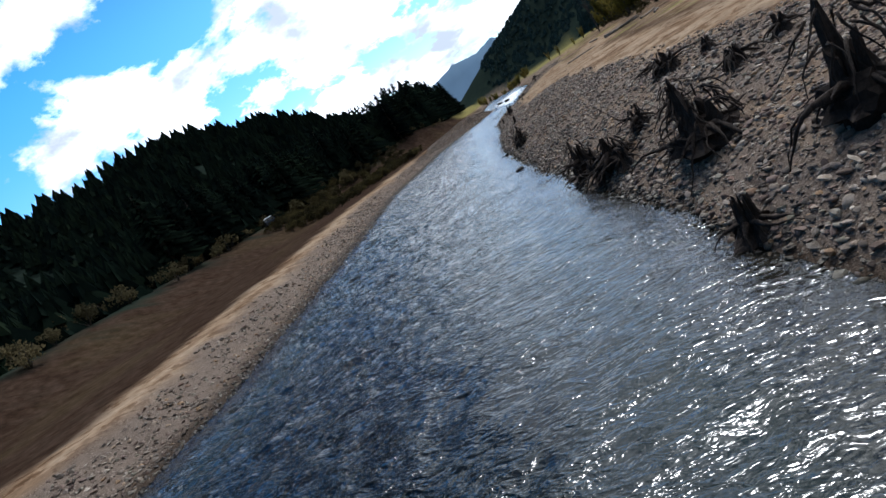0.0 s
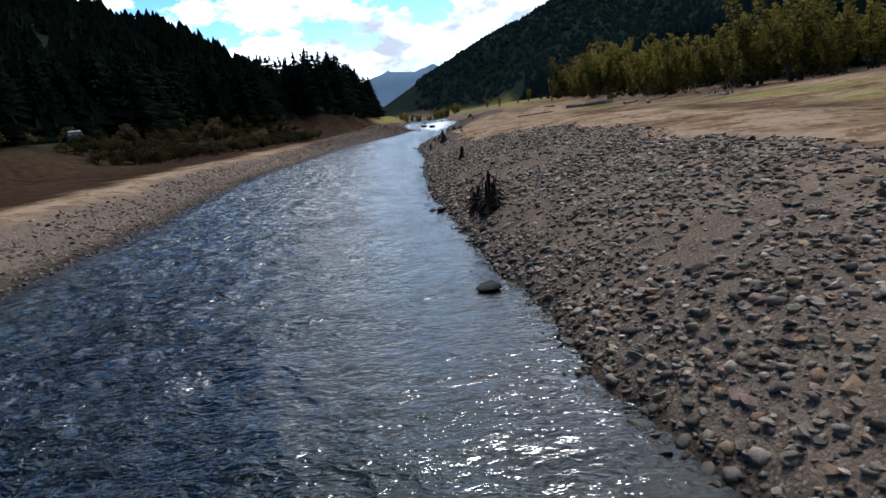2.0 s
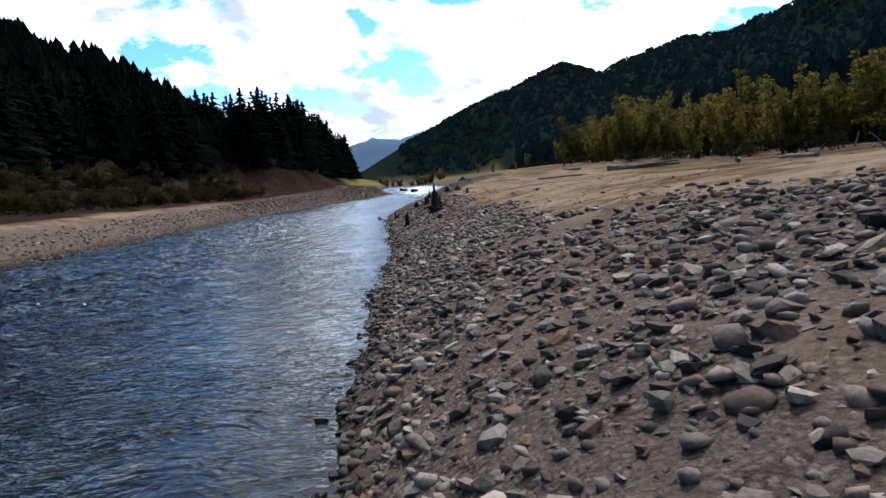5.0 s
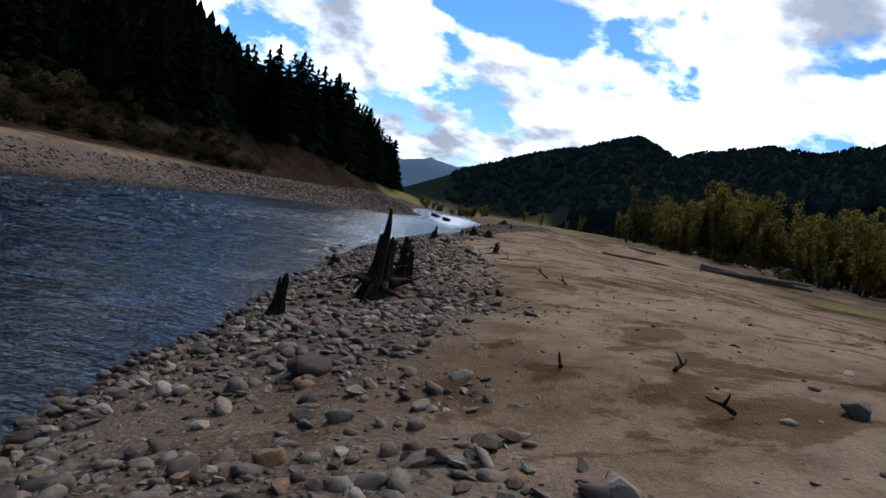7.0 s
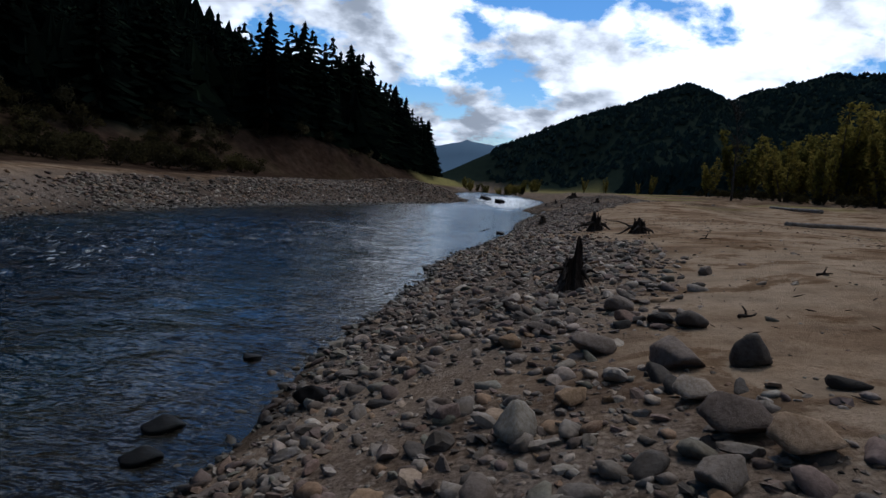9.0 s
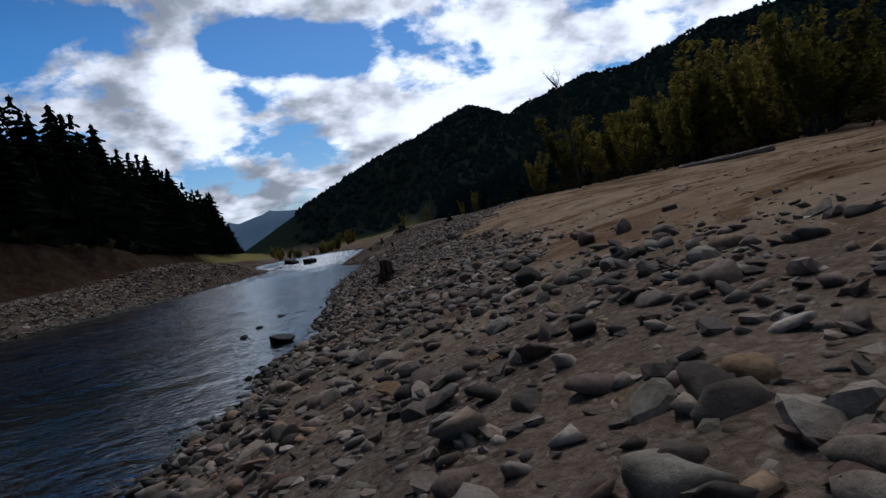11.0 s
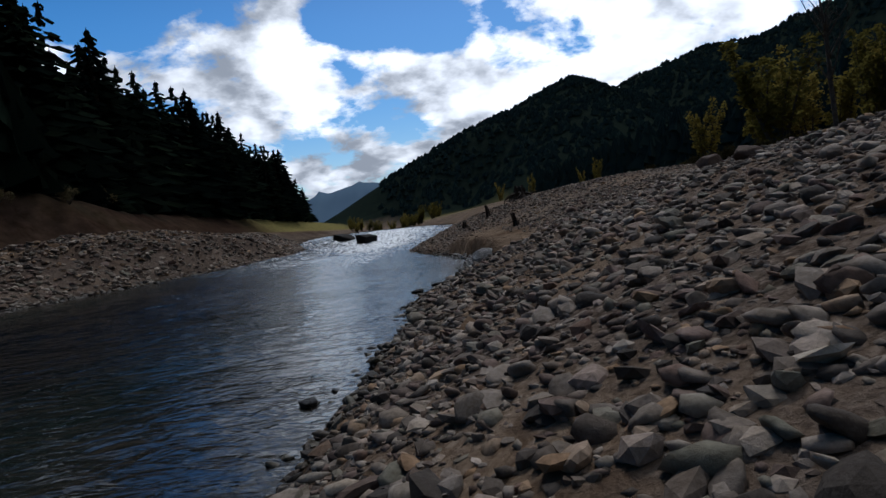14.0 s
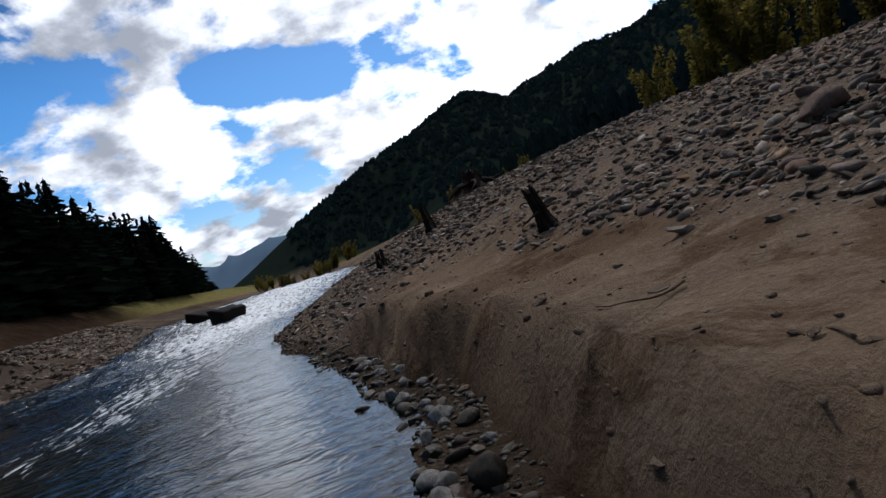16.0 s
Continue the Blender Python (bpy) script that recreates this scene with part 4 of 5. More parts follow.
def woods(name, x, y, h, seed, mat, layers=5, broad=1.0):
    r = np.random.default_rng(seed)
    shapes = [low_conifer(seed + i, layers) for i in range(5)]
    faces = shapes[0][1]
    base = np.stack([s_[0] for s_ in shapes])[r.integers(0, 5, len(x))]
    yaw = r.uniform(0, 6.283, len(x))
    c, s_ = np.cos(yaw)[:, None], np.sin(yaw)[:, None]
    wd = (h * broad * r.uniform(0.95, 1.6, len(x)))[:, None]
    X = (base[..., 0] * c - base[..., 1] * s_) * wd + x[:, None]
    Y = (base[..., 0] * s_ + base[..., 1] * c) * wd + y[:, None]
    Z = base[..., 2] * h[:, None] + ground_height(x, y)[:, None] - 0.3
    f = faces[None] + (np.arange(len(x)) * base.shape[1])[:, None, None]
    return new(name, mesh_from(name, np.stack([X, Y, Z], -1).reshape(-1, 3), f.reshape(-1, 3), mat, False))


def forest_foot(y):
    return shore_left(y) - np.interp(y, [0, 90, 130, 170, 260], [27, 27, 22, 14, 12])


r_ = np.random.default_rng(91)
fy = np.concatenate([r_.uniform(-70, 305, 6000), r_.uniform(120, 288, 2600)])
fx = forest_foot(fy) - 1.0 - np.concatenate([r_.random(6000) ** 1.2 * 125, r_.random(2600) * 22])
ok = (ground_height(fx, fy) > 1.5) & ((fy < 285) | (fx < -60))
fx, fy = fx[ok], fy[ok]
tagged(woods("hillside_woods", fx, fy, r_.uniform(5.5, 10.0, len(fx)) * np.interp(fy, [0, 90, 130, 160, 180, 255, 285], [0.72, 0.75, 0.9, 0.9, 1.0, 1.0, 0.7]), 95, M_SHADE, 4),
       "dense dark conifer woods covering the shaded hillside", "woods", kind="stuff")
n_ = 25000
fy = r_.uniform(150, 620, n_)
fx = r_.uniform(-20, 520, n_)
hh = ground_height(fx, fy)
ok = (hh > 7) & (fx > 46) | (hh > 7) & (fy > 380)
fx, fy = fx[ok], fy[ok]
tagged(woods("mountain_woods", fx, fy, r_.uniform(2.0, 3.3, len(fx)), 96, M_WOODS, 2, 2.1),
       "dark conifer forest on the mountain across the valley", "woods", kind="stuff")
n_ = 1500
fy = r_.uniform(40, 330, n_)
fx = shore_right(fy) + r_.uniform(44, 75, n_)
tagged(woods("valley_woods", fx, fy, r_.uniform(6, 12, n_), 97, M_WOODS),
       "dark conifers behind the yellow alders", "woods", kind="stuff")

# the front ranks of the left-hand forest
fr_y = np.concatenate([r_.uniform(95, 292, 330), r_.uniform(158, 272, 330)])
fr_x = forest_foot(fr_y) - 1.0 - r_.random(660) ** 1.3 * 18
bough = [conifer_crown(400 + i, 14, 7) for i in range(4)]
fr = []
for i in range(660):
    hh_ = random.uniform(8, 13) * float(np.interp(fr_y[i], [95, 150, 165, 250, 285], [0.95, 1.0, 1.18, 1.15, 0.7]))
    v, f = bough[i % 4]
    a = random.uniform(0, 6.28)
    rot = np.array([[math.cos(a), -math.sin(a), 0], [math.sin(a), math.cos(a), 0], [0, 0, 1]])
    fr.append((v * np.array([1.9, 1.9, 1.0]) @ rot.T * hh_ + np.array([fr_x[i], fr_y[i], height_at(fr_x[i], fr_y[i])]), f))
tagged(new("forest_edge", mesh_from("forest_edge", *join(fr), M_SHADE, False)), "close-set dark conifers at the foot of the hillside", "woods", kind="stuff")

for i in range(64):
    y = 62 + i * 3.55 + random.uniform(-1.2, 1.2)
    x = float(forest_foot(np.array([y]))[0]) - random.uniform(-0.6, 5.0)
    conifer(x, y, random.uniform(10, 14.5) * float(np.interp(y, [62, 150, 165, 250, 285], [0.85, 0.92, 1.12, 1.1, 0.7])), i % 4,
            "tall dark green conifer at the forest edge")


def leaf_cloud(seed, blobs, leaves, size, spread_):
    """Leaf clumps: small bent leaves gathered round the ends of limbs."""
    r = np.random.default_rng(seed)
    V, F = [], []
    for (bx, by, bz, br, bh) in blobs:
        n = int(leaves * br * bh / (spread_ * spread_))
        q = r.normal(size=(n, 3))
        q /= np.linalg.norm(q, axis=1)[:, None]
        q *= (r.random(n) ** 0.45)[:, None]
        c = q * np.array([br, br, bh]) + np.array([bx, by, bz])
        a, b_ = r.normal(size=(n, 3)), r.normal(size=(n, 3))
        a /= np.linalg.norm(a, axis=1)[:, None]
        b_ -= (a * b_).sum(1)[:, None] * a
        b_ /= np.linalg.norm(b_, axis=1)[:, None]
        sz = (size * r.uniform(0.6, 1.5, n))[:, None]
        at = len(V)
        quad = np.stack([c - a * sz, c + b_ * sz * 0.6, c + a * sz, c - b_ * sz * 0.6], 1).reshape(-1, 3)
        V += quad.tolist()
        k = at + np.arange(n) * 4
        F += np.stack([k, k + 1, k + 2], 1).tolist() + np.stack([k, k + 2, k + 3], 1).tolist()
    return np.array(V), np.array(F)


def alder_kind(seed):
    """Several slim stems; short upright limbs carry loose leaf tufts that thin out into a pointed top."""
    r = np.random.default_rng(seed)
    stems, blobs = [], []
    for k in range(r.integers(5, 8)):
        a = r.uniform(0, 6.28)
        top = r.uniform(0.6, 1.0)
        p = bent((math.cos(a) * 0.03, math.sin(a) * 0.03, -0.02), (math.cos(a) * 0.17, math.sin(a) * 0.17, 1), top, 8, seed + k, 0.06)
        stems.append(tube(p, np.linspace(0.011, 0.002, 9), 4, seed + k, 0.05))
        for t in range(2, 9):
            slim = 1.15 - 0.1 * t
            blobs.append((*(p[t] + r.normal(0, 0.012, 3)), 0.045 * slim * r.uniform(0.8, 1.3), 0.085 * r.uniform(0.8, 1.3)))
            for _ in range(2):
                b_ = r.uniform(0, 6.28)
                limb = bent(p[t], (math.cos(b_) * 0.55, math.sin(b_) * 0.55, 0.8), 0.13 * slim, 3, seed + 40 + 9 * k + t, 0.1)
                if t % 2:
                    stems.append(tube(limb, np.linspace(0.004, 0.001, 4), 3, seed + t, 0.05))
                blobs.append((*limb[-1], 0.036 * r.uniform(0.7, 1.4), 0.06 * r.uniform(0.7, 1.4)))
    return mesh_from("crown", *leaf_cloud(seed, blobs, 62, 0.0165, 0.1), M_ALDER, False), mesh_from("trunk", *join(stems), M_TRUNK)


ALDERS = [alder_kind(700 + 20 * i) for i in range(5)]


def alder(x, y, h, kind, label="slender alder with thin yellow-green autumn leaves", wide=1.0, crown=True):
    base = new("alder")
    part("trunk", ALDERS[kind][1], base)
    if crown:
        part("crown", ALDERS[kind][0], base)
    base.matrix_world = pose(x, y, height_at(x, y), 0, 0, (x * 91 + y * 37) % 360) @ Matrix.Diagonal((h * wide, h * wide, h, 1))
    return tagged(base, label, "tree", "yellowing alders beside the sand flat")


for i in range(130):
    if i > 102 and i % 3:
        continue
    y = 64 + i * 0.98 + random.uniform(-1.5, 1.5)
    x = 29.5 + 2.5 * math.sin(i * 0.7) + random.uniform(0, 13) + max(0, (95 - y) * 0.10)
    alder(x, y, random.uniform(5.2, 8.4) * (1.0 if y < 140 else 1.25), i % 5, wide=random.uniform(0.95, 1.6))
for x, y, h in [(26, 212, 4.0), (22, 205, 3.0), (17, 215, 4.0), (14, 228, 3.5)]:
    alder(x, y, h, int(x) % 5, wide=1.0)


def bare_tree(x, y, h, seed):
    """A leafless tree: one trunk, rising limbs and a haze of fine twigs."""
    r = np.random.default_rng(seed)
    base = new("bare_tree")
    p = bent((0, 0, -0.2), (0.02, 0, 1), h, 10, seed, 0.05)
    part("trunk", mesh_from("trunk", *tube(p, np.linspace(0.16, 0.02, 11), 7, seed, 0.05), M_TRUNK), base)
    for k in range(26):
        t = r.integers(3, 10)
        a = r.uniform(0, 6.28)
        q = bent(p[t], (math.cos(a) * 0.55, math.sin(a) * 0.55, 1), h * 0.24 * r.uniform(0.6, 1.1) * (1.25 - 0.08 * t), 5, seed + 10 + k, 0.15)
        pieces = [tube(q, np.linspace(0.055, 0.014, 6), 4, k, 0.05)]
        for j in range(6):
            b_ = r.uniform(0, 6.28)
            w = bent(q[r.integers(1, 6)], (math.cos(b_) * 0.7, math.sin(b_) * 0.7, 1), h * 0.08, 3, seed + 100 + 7 * k + j, 0.2)
            pieces.append(tube(w, np.linspace(0.02, 0.008, 4), 3, j, 0.05))
        part("limb", mesh_from("limb", *join(pieces), M_TRUNK), base)
    base.matrix_world = pose(x, y, height_at(x, y), 0, 0, 0)
    return tagged(base, "tall bare grey tree standing above the alders", "tree", "yellowing alders beside the sand flat")


bare_tree(24.8, 159.5, 11.9, 777)
for i in range(34):
    alder(-24 + random.uniform(0, 30), 285 + random.uniform(0, 60), random.uniform(2.5, 5), i % 5, "low yellow-green thicket at the valley bend", 1.7)


def bush_kind(seed):
    r = np.random.default_rng(seed)
    stems = [tube(bent((0, 0, -0.05), (math.cos(k * 1.3) * 0.6, math.sin(k * 1.3) * 0.6, 1), 0.8, 4, seed + k, 0.15), np.linspace(0.02, 0.004, 5), 4, k) for k in range(5)]
    blobs = [(r.normal(0, 0.26), r.normal(0, 0.26), r.uniform(0.3, 0.8), r.uniform(0.2, 0.32), r.uniform(0.18, 0.3)) for _ in range(9)]
    return mesh_from("crown", *leaf_cloud(seed, blobs, 17, 0.055, 0.14), M_BUSH, False), mesh_from("stem", *join(stems), M_TRUNK)


BUSHES = [bush_kind(900 + 11 * i) for i in range(3)]
for i in range(62):
    y = -14 + i * 3.0 + random.uniform(-1.5, 1.5)
    x = float(forest_foot(np.array([y]))[0]) + random.uniform(-1.5, 3.5)
    base = new("bush")
    part("stem", BUSHES[i % 3][1], base)
    part("crown", BUSHES[i % 3][0], base)
    s_ = random.uniform(1.0, 2.5) * (1.3 if y < 60 else 1)
    base.matrix_world = pose(x, y, height_at(x, y), 0, 0, i * 47) @ Matrix.Diagonal((s_, s_, s_, 1))
    tagged(base, "pale yellow-brown autumn bush below the conifers", "bush", "bushes at the forest edge")

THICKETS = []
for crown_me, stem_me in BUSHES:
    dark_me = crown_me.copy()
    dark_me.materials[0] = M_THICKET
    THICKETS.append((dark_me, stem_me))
# darkened bush copies added for the band of bank and shadow below the alders
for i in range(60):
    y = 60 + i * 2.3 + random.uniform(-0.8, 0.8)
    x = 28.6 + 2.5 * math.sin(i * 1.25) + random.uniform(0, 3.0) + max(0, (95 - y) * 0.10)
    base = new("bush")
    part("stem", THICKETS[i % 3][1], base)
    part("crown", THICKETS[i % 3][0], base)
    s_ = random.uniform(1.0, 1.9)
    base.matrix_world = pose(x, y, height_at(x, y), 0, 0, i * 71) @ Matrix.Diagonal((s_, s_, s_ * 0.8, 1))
    tagged(base, "low dark bush standing in for the shadowed bank below the alders", "bush", "undergrowth below the alders")


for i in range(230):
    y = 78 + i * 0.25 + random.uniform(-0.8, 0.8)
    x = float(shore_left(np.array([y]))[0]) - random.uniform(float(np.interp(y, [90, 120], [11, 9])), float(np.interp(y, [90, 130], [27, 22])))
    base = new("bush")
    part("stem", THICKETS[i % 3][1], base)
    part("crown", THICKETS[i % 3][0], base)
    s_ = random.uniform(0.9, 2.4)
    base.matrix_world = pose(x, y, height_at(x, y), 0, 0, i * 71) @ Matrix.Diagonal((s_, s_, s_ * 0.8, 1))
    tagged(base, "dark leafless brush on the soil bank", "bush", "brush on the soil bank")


def block(x0, x1, y0, y1, z0, z1, taper=0.0, bev=0.06):
    """A bevelled box, drawn in at the top by taper."""
    bm = bmesh.new()
    bmesh.ops.create_cube(bm, size=1.0)
    for v in bm.verts:
        top = v.co.z > 0
        k = 1 - taper if top else 1
        v.co = Vector(((x0 + x1) / 2 + v.co.x * (x1 - x0) * k, (y0 + y1) / 2 + v.co.y * (y1 - y0) * k, z1 if top else z0))
    bmesh.ops.bevel(bm, geom=bm.edges[:], offset=bev, segments=2, affect="EDGES")
    return bm


def plain(name, colour, rough, metal=0.0):
    m, n, l, b = material(name)
    dirt = noise_node(n, l, 3.0, 5, 0.6, obj_vec(n))
    l.new(ramp(n, l, dirt, [(0.35, tuple(c * 0.8 for c in colour)), (0.65, colour)]), b.inputs["Base Color"])
    b.inputs["Roughness"].default_value, b.inputs["Metallic"].default_value = rough, metal
    return m


M_BODY = plain("dark_car_paint", (0.03, 0.03, 0.035), 0.35)
# the roof is painted white for the car's bright glare; rims share the material
M_PAINT, M_PANE, M_TYRE = plain("glare_roof_and_rim", (0.6, 0.6, 0.6), 0.45), plain("dark_car_glass", (0.02, 0.025, 0.03), 0.1), plain("car_tyre", (0.02, 0.02, 0.02), 0.85)


def car(x, y, yaw, label):
    base = new("car")
    for nm, bm, mt in (("body", block(-2.1, 2.1, -0.87, 0.87, 0.28, 0.85, 0.03, 0.1), M_BODY), ("window", block(-1.25, 1.35, -0.8, 0.8, 0.82, 1.3, 0.16, 0.05), M_PANE),
                       ("roof", block(-0.95, 1.1, -0.68, 0.68, 1.29, 1.42, 0.1, 0.04), M_PAINT)):
        me = bpy.data.meshes.new(nm)
        bm.to_mesh(me)
        bm.free()
        me.materials.append(mt)
        part(nm, me, base)
    for wx in (-1.3, 1.3):
        for wy in (-0.8, 0.8):
            v, f = tube([(wx, wy - 0.1, 0.32), (wx, wy + 0.1, 0.32)], [0.32, 0.32], 16, 1, 0.0)
            wheel = part("wheel", mesh_from("wheel", v, f, M_TYRE, False), base)
            v, f = tube([(wx, wy - 0.11, 0.32), (wx, wy + 0.11, 0.32)], [0.19, 0.19], 12, 1, 0.0)
            part("rim", mesh_from("rim", v, f, M_PAINT, False), wheel, "pale metal rim")
    base.matrix_world = pose(x, y, height_at(x, y), 0, 0, yaw)
    return tagged(base, label, "car", "cars parked on the bank")


car(-40.6, 85.6, 126, "dark car parked on the soil bank, roof whitened for glare")
car(-44.0, 112.5, 120, "dark car parked by the forest edge, roof whitened for glare")

# ---------------------------------------------------------------- stumps along the right bank
stump(7.4, 9.9, 1.15, 0.52, "broad dark rotten stump with matted hanging roots", 1, 14, 1.5, pale=2, lift=0.1, shaggy=34)
stump(8.63, 5.95, 1.5, 0.36, "tall dark rotten stump with tangled roots", 2, 11, 1.3, lift=0.2, shaggy=14)
stump(6.6, 6.0, 0.65, 0.24, "low dark stump at the waterline", 5, 8, 0.8, lift=0.05)
stump(4.95, 16.9, 0.95, 0.24, "dark rotten stump with hanging roots", 6, 11, 1.1, lift=0.12, shaggy=14)
stump(4.7, 16.3, 0.55, 0.20, "dark root mass sliding to the water", 3, 9, 0.9, lift=0.05)
stump(5.8, 14.25, 0.7, 0.30, "large dark stump with matted roots", 7, 12, 1.2, lift=0.15, shaggy=14)
stump(5.3, 14.4, 0.5, 0.22, "low dark mat of roots", 4, 10, 0.9, lift=0.05)
stump(5.23, 16.2, 0.6, 0.20, "low dark stump beside another", 8, 8, 0.8)
stump(5.95, 13.5, 0.5, 0.20, "low dark knot of roots", 34, 8, 0.8, lift=0.05)
stump(6.84, 14.5, 0.6, 0.18, "dark stump with thin hanging roots", 31, 8, 0.9, pale=1, lift=0.1, shaggy=14)
stump(7.64, 13.0, 0.8, 0.22, "dark bent stump on the cobble slope", 32, 7, 0.8, lift=0.1, shaggy=14)
stump(8.63, 18.0, 0.55, 0.26, "dark root plate on the cobble crest", 9, 11, 1.2, lift=0.15, shaggy=14)
stump(8.8, 17.4, 0.5, 0.20, "dark spiky stump on the cobble crest", 10, 8, 0.8, lift=0.1)
stump(9.2, 12.6, 0.4, 0.2, "dark low sprawl of roots on the crest", 37, 10, 1.3, lift=0.08, shaggy=8)
stump(10.3, 12.3, 0.45, 0.18, "small dark stump on the sand", 33, 6, 0.8, lift=0.05)
stump(9.7, 16.3, 0.4, 0.16, "small dark stump on the sandy crest", 35, 6, 0.6, lift=0.05)
stump(15.6, 31.8, 0.45, 0.22, "small dark stump alone on the sand", 11, 5, 0.6)
split = stump(2.69, 33.95, 1.05, 0.24, "split dark stump with curling pale roots", 12, 9, 0.75, pale=3, lift=0.06, shaggy=16)
for i, (pts, w0, mt) in enumerate([([(-0.05, 0.2, 0.35), (-0.12, 0.45, 0.48), (-0.2, 0.65, 0.56), (-0.36, 0.8, 0.54), (-0.5, 0.85, 0.38), (-0.56, 0.86, 0.08)], 0.055, M_ROOT),
                                   ([(0.12, 0.1, 0.6), (0.2, 0.22, 0.75), (0.24, 0.3, 0.9), (0.33, 0.36, 1.0)], 0.02, M_STUMP),
                                   ([(0.1, -0.1, 0.3), (0.3, 0.15, 0.2), (0.55, 0.3, 0.15), (0.85, 0.45, 0.2)], 0.025, M_ROOT)]):
    v, f = tube(pts, np.linspace(w0, w0 * 0.4, len(pts)), 8, 700 + i, 0.1)
    part("root", mesh_from("root", v, f, mt, True), split, "bleached arching root" if mt is M_ROOT else "")
stump(2.3, 34.9, 0.7, 0.17, "short dark stump leaning by its neighbour", 13, 6, 0.6, lift=0.05, shaggy=10)
stump(2.1, 48.2, 0.68, 0.10, "thin upright dark stump on cobbles", 14, 4, 0.4, lean=(0, 6))
stump(0.82, 73.0, 1.25, 0.19, "tall split dark stump standing among cobbles", 15, 8, 0.7, jag=0.25, shoulder=0.72, thick=1.6)
stump(0.95, 74.8, 0.6, 0.15, "broken dark stump beside the tall one", 16, 4, 0.45)
stump(-0.42, 72.7, 0.6, 0.10, "narrow dark stump near the waterline", 17, 3, 0.25)
stump(0.33, 80.2, 0.48, 0.13, "dark stump with forked roots over cobbles", 18, 7, 0.7, pale=1, shaggy=6)
stump(-1.31, 79.7, 0.3, 0.15, "low black stump at the water's edge", 19, 3, 0.3)
stump(2.64, 81.5, 0.28, 0.08, "low dark root crown lying on sand", 36, 7, 0.5)
stump(-0.26, 81.1, 0.35, 0.14, "low dark stump with flat roots", 20, 5, 0.6)
stump(0.40, 88.9, 0.62, 0.17, "pointed dark stump among cobbles", 21, 6, 0.3, jag=0.6, shoulder=0.62)
stump(1.9, 99.4, 0.55, 0.19, "flared grey stump on the sand", 22, 6, 0.7)
stump(2.7, 97.4, 0.4, 0.20, "low root plate on the sand", 23, 7, 0.8)
stump(0.93, 113.62, 0.46, 0.165, "broken brown stump with splayed pale roots among cobbles", 24, 13, 0.5, pale=7, jag=0.22, thick=0.75, bark=M_BROWN)
stump(5.6, 130.5, 0.45, 0.14, "short dark stump on the cobble crest", 25, 5, 0.5)
stump(4.0, 146.3, 0.5, 0.09, "leaning brown stump on the cobble slope", 26, 3, 0.25, lean=(0, -14))
stump(3.6, 151.5, 0.55, 0.10, "thin dark stump on the slope", 27, 4, 0.4, lean=(0, -8))
stump(2.5, 151.2, 0.35, 0.11, "small brown stump above the rapid", 28, 4, 0.4)
stump(5.9, 157.0, 0.7, 0.45, "brown root mass on the mound", 29, 9, 1.1, lift=0.1)

# ---------------------------------------------------------------- driftwood
for i, (x, y, L, yaw) in enumerate([(2.69, 79.0, 0.7, 25), (3.42, 75.5, 0.6, 160), (3.58, 68.9, 0.4, 70), (3.63, 68.0, 0.35, 200), (2.79, 68.9, 0.25, 90),
                                    (3.65, 74.8, 0.4, 120), (3.4, 94.6, 0.5, 300), (1.5, 86.6, 0.35, 45), (2.9, 88.5, 0.25, 340)]):
    stick(x, y, L * 0.62, yaw, "short dark forked driftwood on sand", 40 + i, 0.45, 0.017)
stick(1.71, 36.5, 1.3, 80, "long curved pale stick at the waterline", 61, 0.12, 0.028, M_ROOT, False)
stick(1.3, 148.2, 0.9, 20, "pale stick leaning at the water's edge", 62, 0.35, 0.025, M_ROOT, False)
stick(3.1, 142.4, 0.42, 170, "thin brown stick lying on the sand", 63, 0.02, 0.006, M_CLOD, False)
stick(2.9, 141.4, 0.3, 60, "thin brown stick in the sand scarp", 64, 0.1, 0.006, M_CLOD, False)
stick(-0.9, 74.4, 0.8, 30, "pale stick lying toward the water", 65, 0.05, 0.02, M_ROOT, False)
for i, (x, y, L, r0, yaw) in enumerate([(14.5, 112.0, 6.0, 0.12, 20),
                                        (23.5, 92.0, 7.5, 0.15, 60), (22.8, 84.0, 8.0, 0.14, 75), (19.0, 128.0, 6.0, 0.14, 100), (16.8, 140.0, 5.0, 0.16, 80),
                                        (24.0, 70.0, 7.0, 0.14, 85)]):
    log(x, y, L, r0, yaw, "bleached drift log stranded on the sand flat", 80 + i)
for i, (q, lift) in enumerate([(0, 0.0), (0.5, 0.0), (0.25, 0.24)]):
    log(21.9 + q * 0.7, 109.0 + q * 0.7, 7.6, 0.15, -45 + 2 * i, "long pale log in a stack below the trees", 95 + i, lift=lift)
for i in range(16):
    k = i / 15
    stick(24.5 + 9.0 * k + random.uniform(-0.4, 0.4), 68 + 38 * k, random.uniform(0.7, 1.3), random.uniform(0, 360), "short bleached branch stub on the dark bank", 110 + i, random.uniform(0.6, 2.0), 0.07, M_LOG, False)

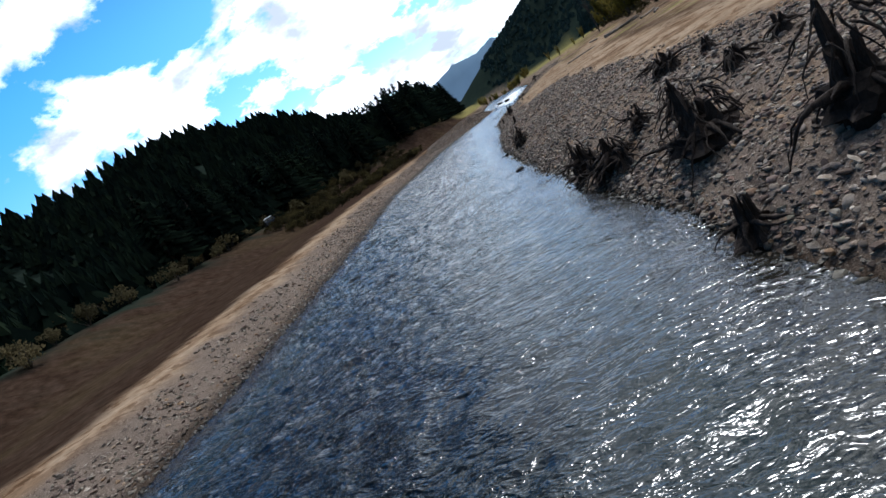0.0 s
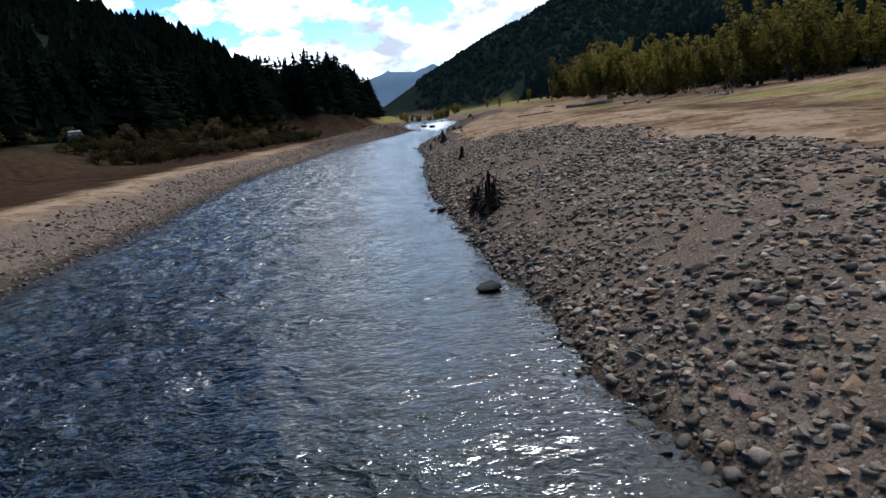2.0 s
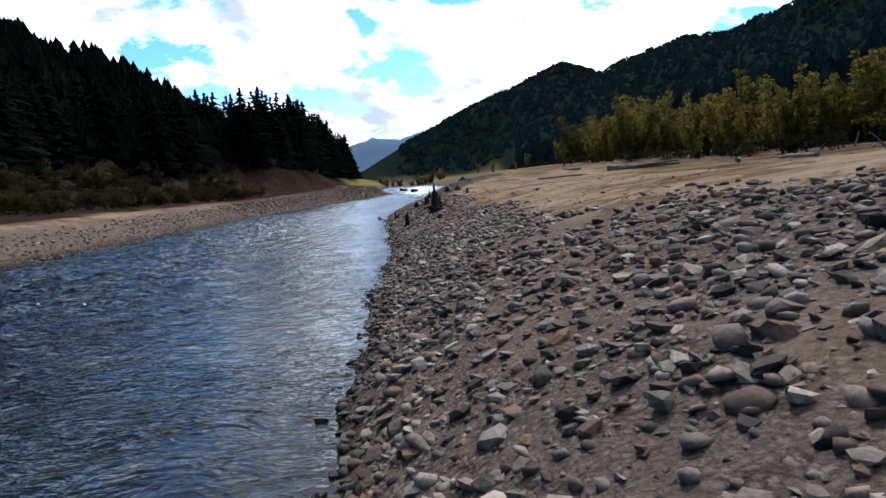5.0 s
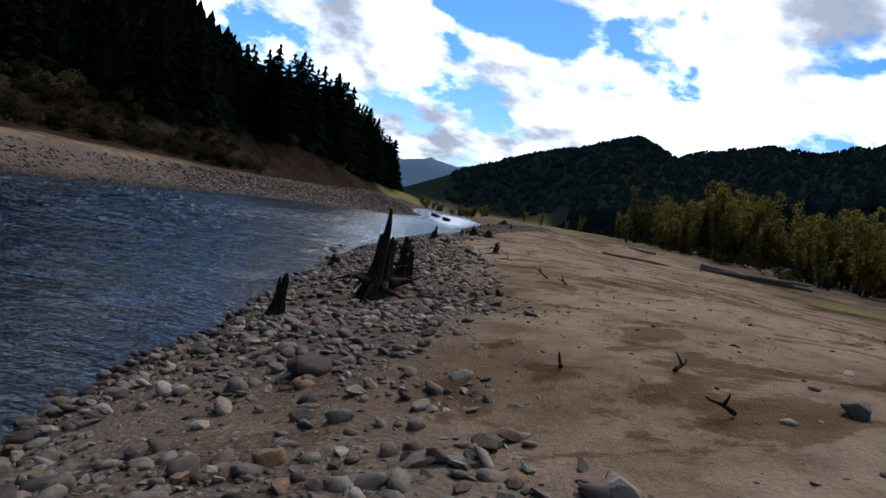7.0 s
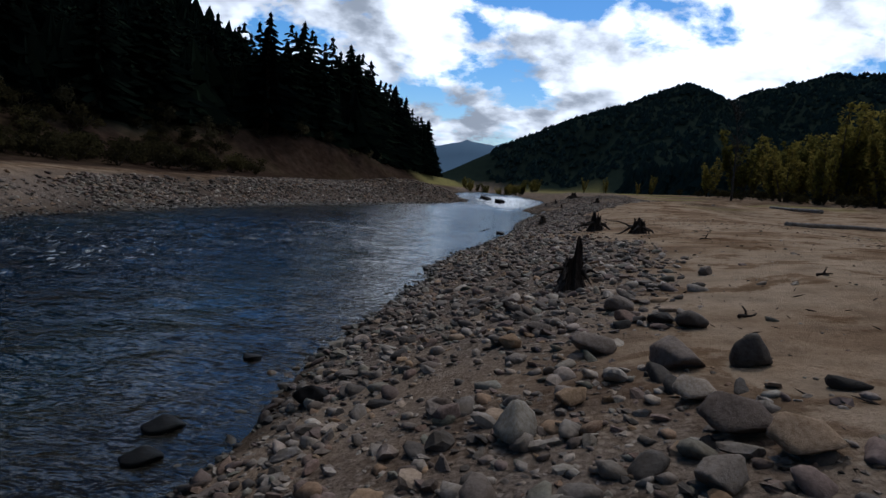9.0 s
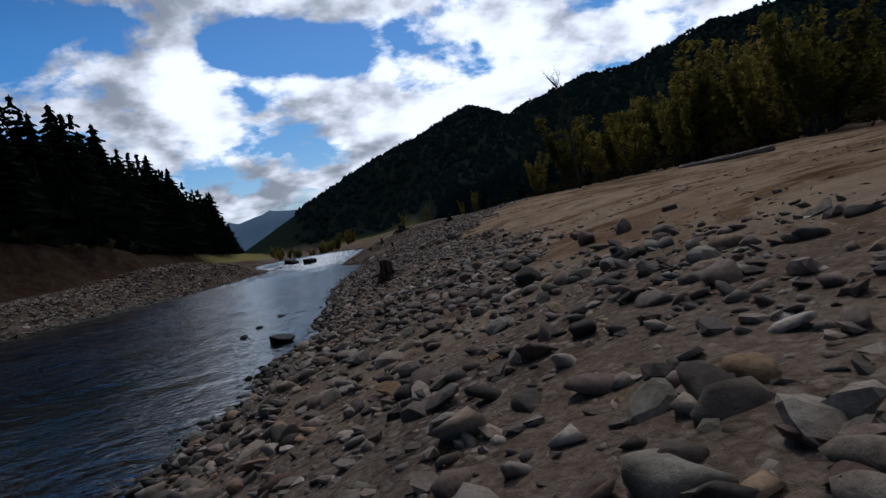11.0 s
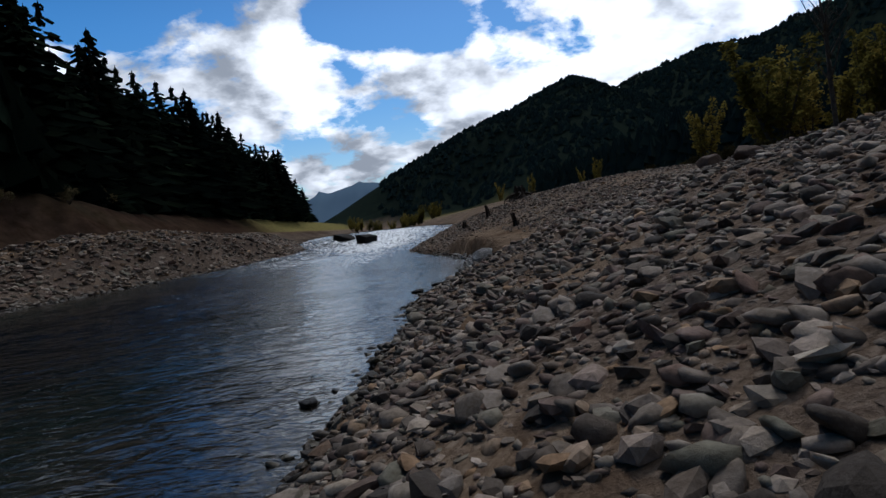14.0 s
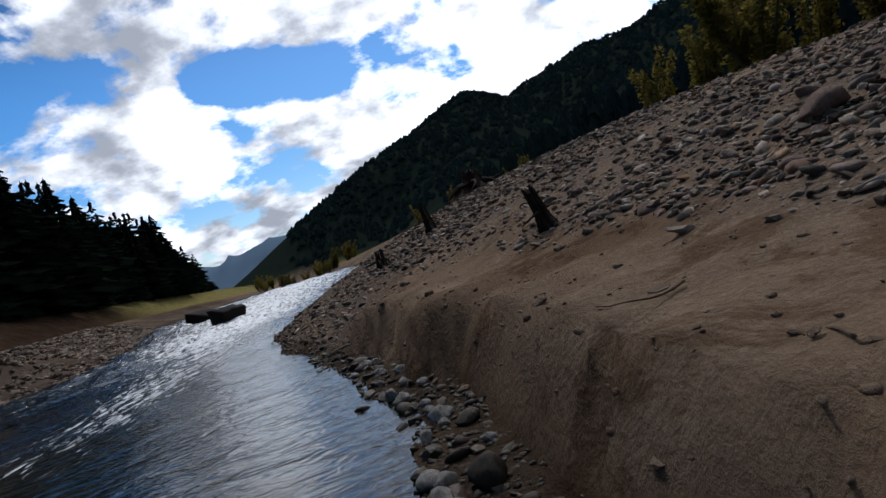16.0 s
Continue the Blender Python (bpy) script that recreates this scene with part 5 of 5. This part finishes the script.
# ---------------------------------------------------------------- single boulders
BANK = "rounded grey boulder half sunk among cobbles"
for x, y, r in [(0.98, 105.3, .10), (1.33, 105, .12), (1.37, 107.4, .14), (2.42, 106.7, .12), (2.15, 105.8, .13), (2.4, 105.6, .11), (1.47, 105.9, .11), (1.67, 124.5, .165),
                (-0.21, 84.6, .17), (0.74, 85.4, .22), (0.28, 85.9, .2), (0.76, 84.35, .2), (0.92, 84.1, .18), (0.55, 83.9, .15), (0.1, 84.95, .13), (1.15, 85.3, .17), (0.7, 84.8, .14), (0.7, 87.2, .17), (0.9, 86.5, .14), (1.1, 86.4, .14), (0.65, 86.7, .13), (1.9, 89.0, .13), (-0.6, 85.0, .12), (-0.25, 86.3, .12), (-0.05, 86.7, .13), (2.27, 67.5, .09), (1.23, 67.4, .11)]:
    boulder(x, y, r, BANK)
for x, y, r in [(1.01, 68.9, .2), (4.4, 68.2, .12), (2.5, 66.3, .15), (3.09, 63.6, .09), (2.97, 64, .07), (2.24, 31.6, .18), (2.5, 31.8, .1), (3.72, 31.5, .13),
                (2.35, 32.5, .14), (3.25, 40.9, .18), (3.81, 39, .2), (2.11, 42.2, .13), (1.95, 40.56, .16), (2.18, 40.2, .13), (2.33, 39.65, .15), (3.01, 41.8, .15), (1.73, 40.4, .1), (2.79, 40.6, .11), (2.19, 142.7, .12), (2.27, 143.6, .09), (0.93, 127.2, .09), (1, 131.3, .1)]:
    boulder(x, y, r, BANK)
for x, y, r in [(1.31, 130.5, .12), (0.63, 131.8, .14), (1.54, 116.3, .08), (3.18, 117.6, .24), (3.25, 117.25, .17), (2.79, 117.7, .15), (2.39, 118.1, .14), (1.73, 120.9, .11), (2.03, 119.9, .12), (2.16, 121.5, .09), (1.28, 121.4, .08), (2.6, 120.7, .12), (0.69, 120.35, .07), (1.6, 123.85, .11), (1.3, 123.7, .09),
                (1.91, 80.9, .2), (2.08, 80.3, .18), (1.92, 81.9, .14), (4.4, 131.5, .2), (5.2, 134.2, .24), (4, 136, .16), (6.8, 141, .22), (5.4, 144, .2)]:
    boulder(x, y, r, BANK)
slab = new("boulder", rock_mesh("boulder", 311, M_PALE, 0.62, 2))
slab.data.polygons.foreach_set("use_smooth", [False] * len(slab.data.polygons))
slab.matrix_world = pose(1.74, 135.25, height_at(1.74, 135.25) + 0.13, 18, -8, 38) @ Matrix.Diagonal((0.25, 0.19, 0.2, 1))
tagged(slab, "pale angular slab of rock by the water", "boulder", "boulders on the river bank")
PALE_ROCKS = [rock_mesh("boulder", 330 + i, M_PALE, 0.6) for i in range(3)]
for i in range(44):
    y = 137.6 + i * 0.21 + random.uniform(-0.12, 0.12)
    x = float(shore_right(np.array([y]))[0]) + random.uniform(0.06, 0.95) * float(scarp_toe(y))
    r = random.uniform(0.045, 0.095)
    ob = new("boulder", PALE_ROCKS[i % 3])
    ob.matrix_world = pose(x, y, height_at(x, y) + r * 0.3, 0, 0, i * 73) @ Matrix.Diagonal((r, r, r, 1))
    tagged(ob, "pale grey rounded stone at the foot of the scarp", "boulder", "pale stones below the scarp")
boulder(2.74, 138.6, 0.09, "brown angular block on the sand ledge", sink=0.15)
for x, y, r in [(0.94, 135.6, .16), (0.57, 136.1, .15), (-0.14, 129.4, .1), (-1.13, 111.2, .28), (-2.8, 85.8, .17), (-1.78, 86.2, .19), (-2.98, 87.7, .13), (-2.65, 85.3, .15), (-2.24, 83, .14),
                (2.22, 27.75, .30), (1.05, 38.3, .26), (0.75, 38.6, .14), (1.88, 140.5, .1), (-2.0, 112.8, .12), (-1.9, 114.2, .1), (-1.6, 116.0, .1)]:
    boulder(x, y, r, "dark wet boulder standing in the shallows", wet=True, group="boulders in the river")
boulder(-3.2, 165.8, 0.92, "large dark wet boulder parting the rapid", True, 0.3, 1.7, group="boulders in the river")
boulder(-5.5, 171.8, 1.1, "large dark wet boulder in white water", True, 0.3, 1.6, group="boulders in the river")
boulder(-4.4, 167.6, 0.42, "small dark wet boulder between two larger ones", True, 0.3, group="boulders in the river")

# ---------------------------------------------------------------- the larger cobbles, one by one
COBBLE_MESHES = [mesh_from("cobble", v, F_LOW, M_STONE, True) for v in SHAPES_LOW]
for k in range(len(piece_pos)):
    ob = new("cobble", COBBLE_MESHES[k % len(COBBLE_MESHES)])
    ob.parent = ground
    q = piece_size[k]
    ob.matrix_world = pose(*piece_pos[k], (k * 37) % 24 - 12, (k * 53) % 24 - 12, (k * 101) % 360) @ Matrix.Diagonal((q, q, q, 1))
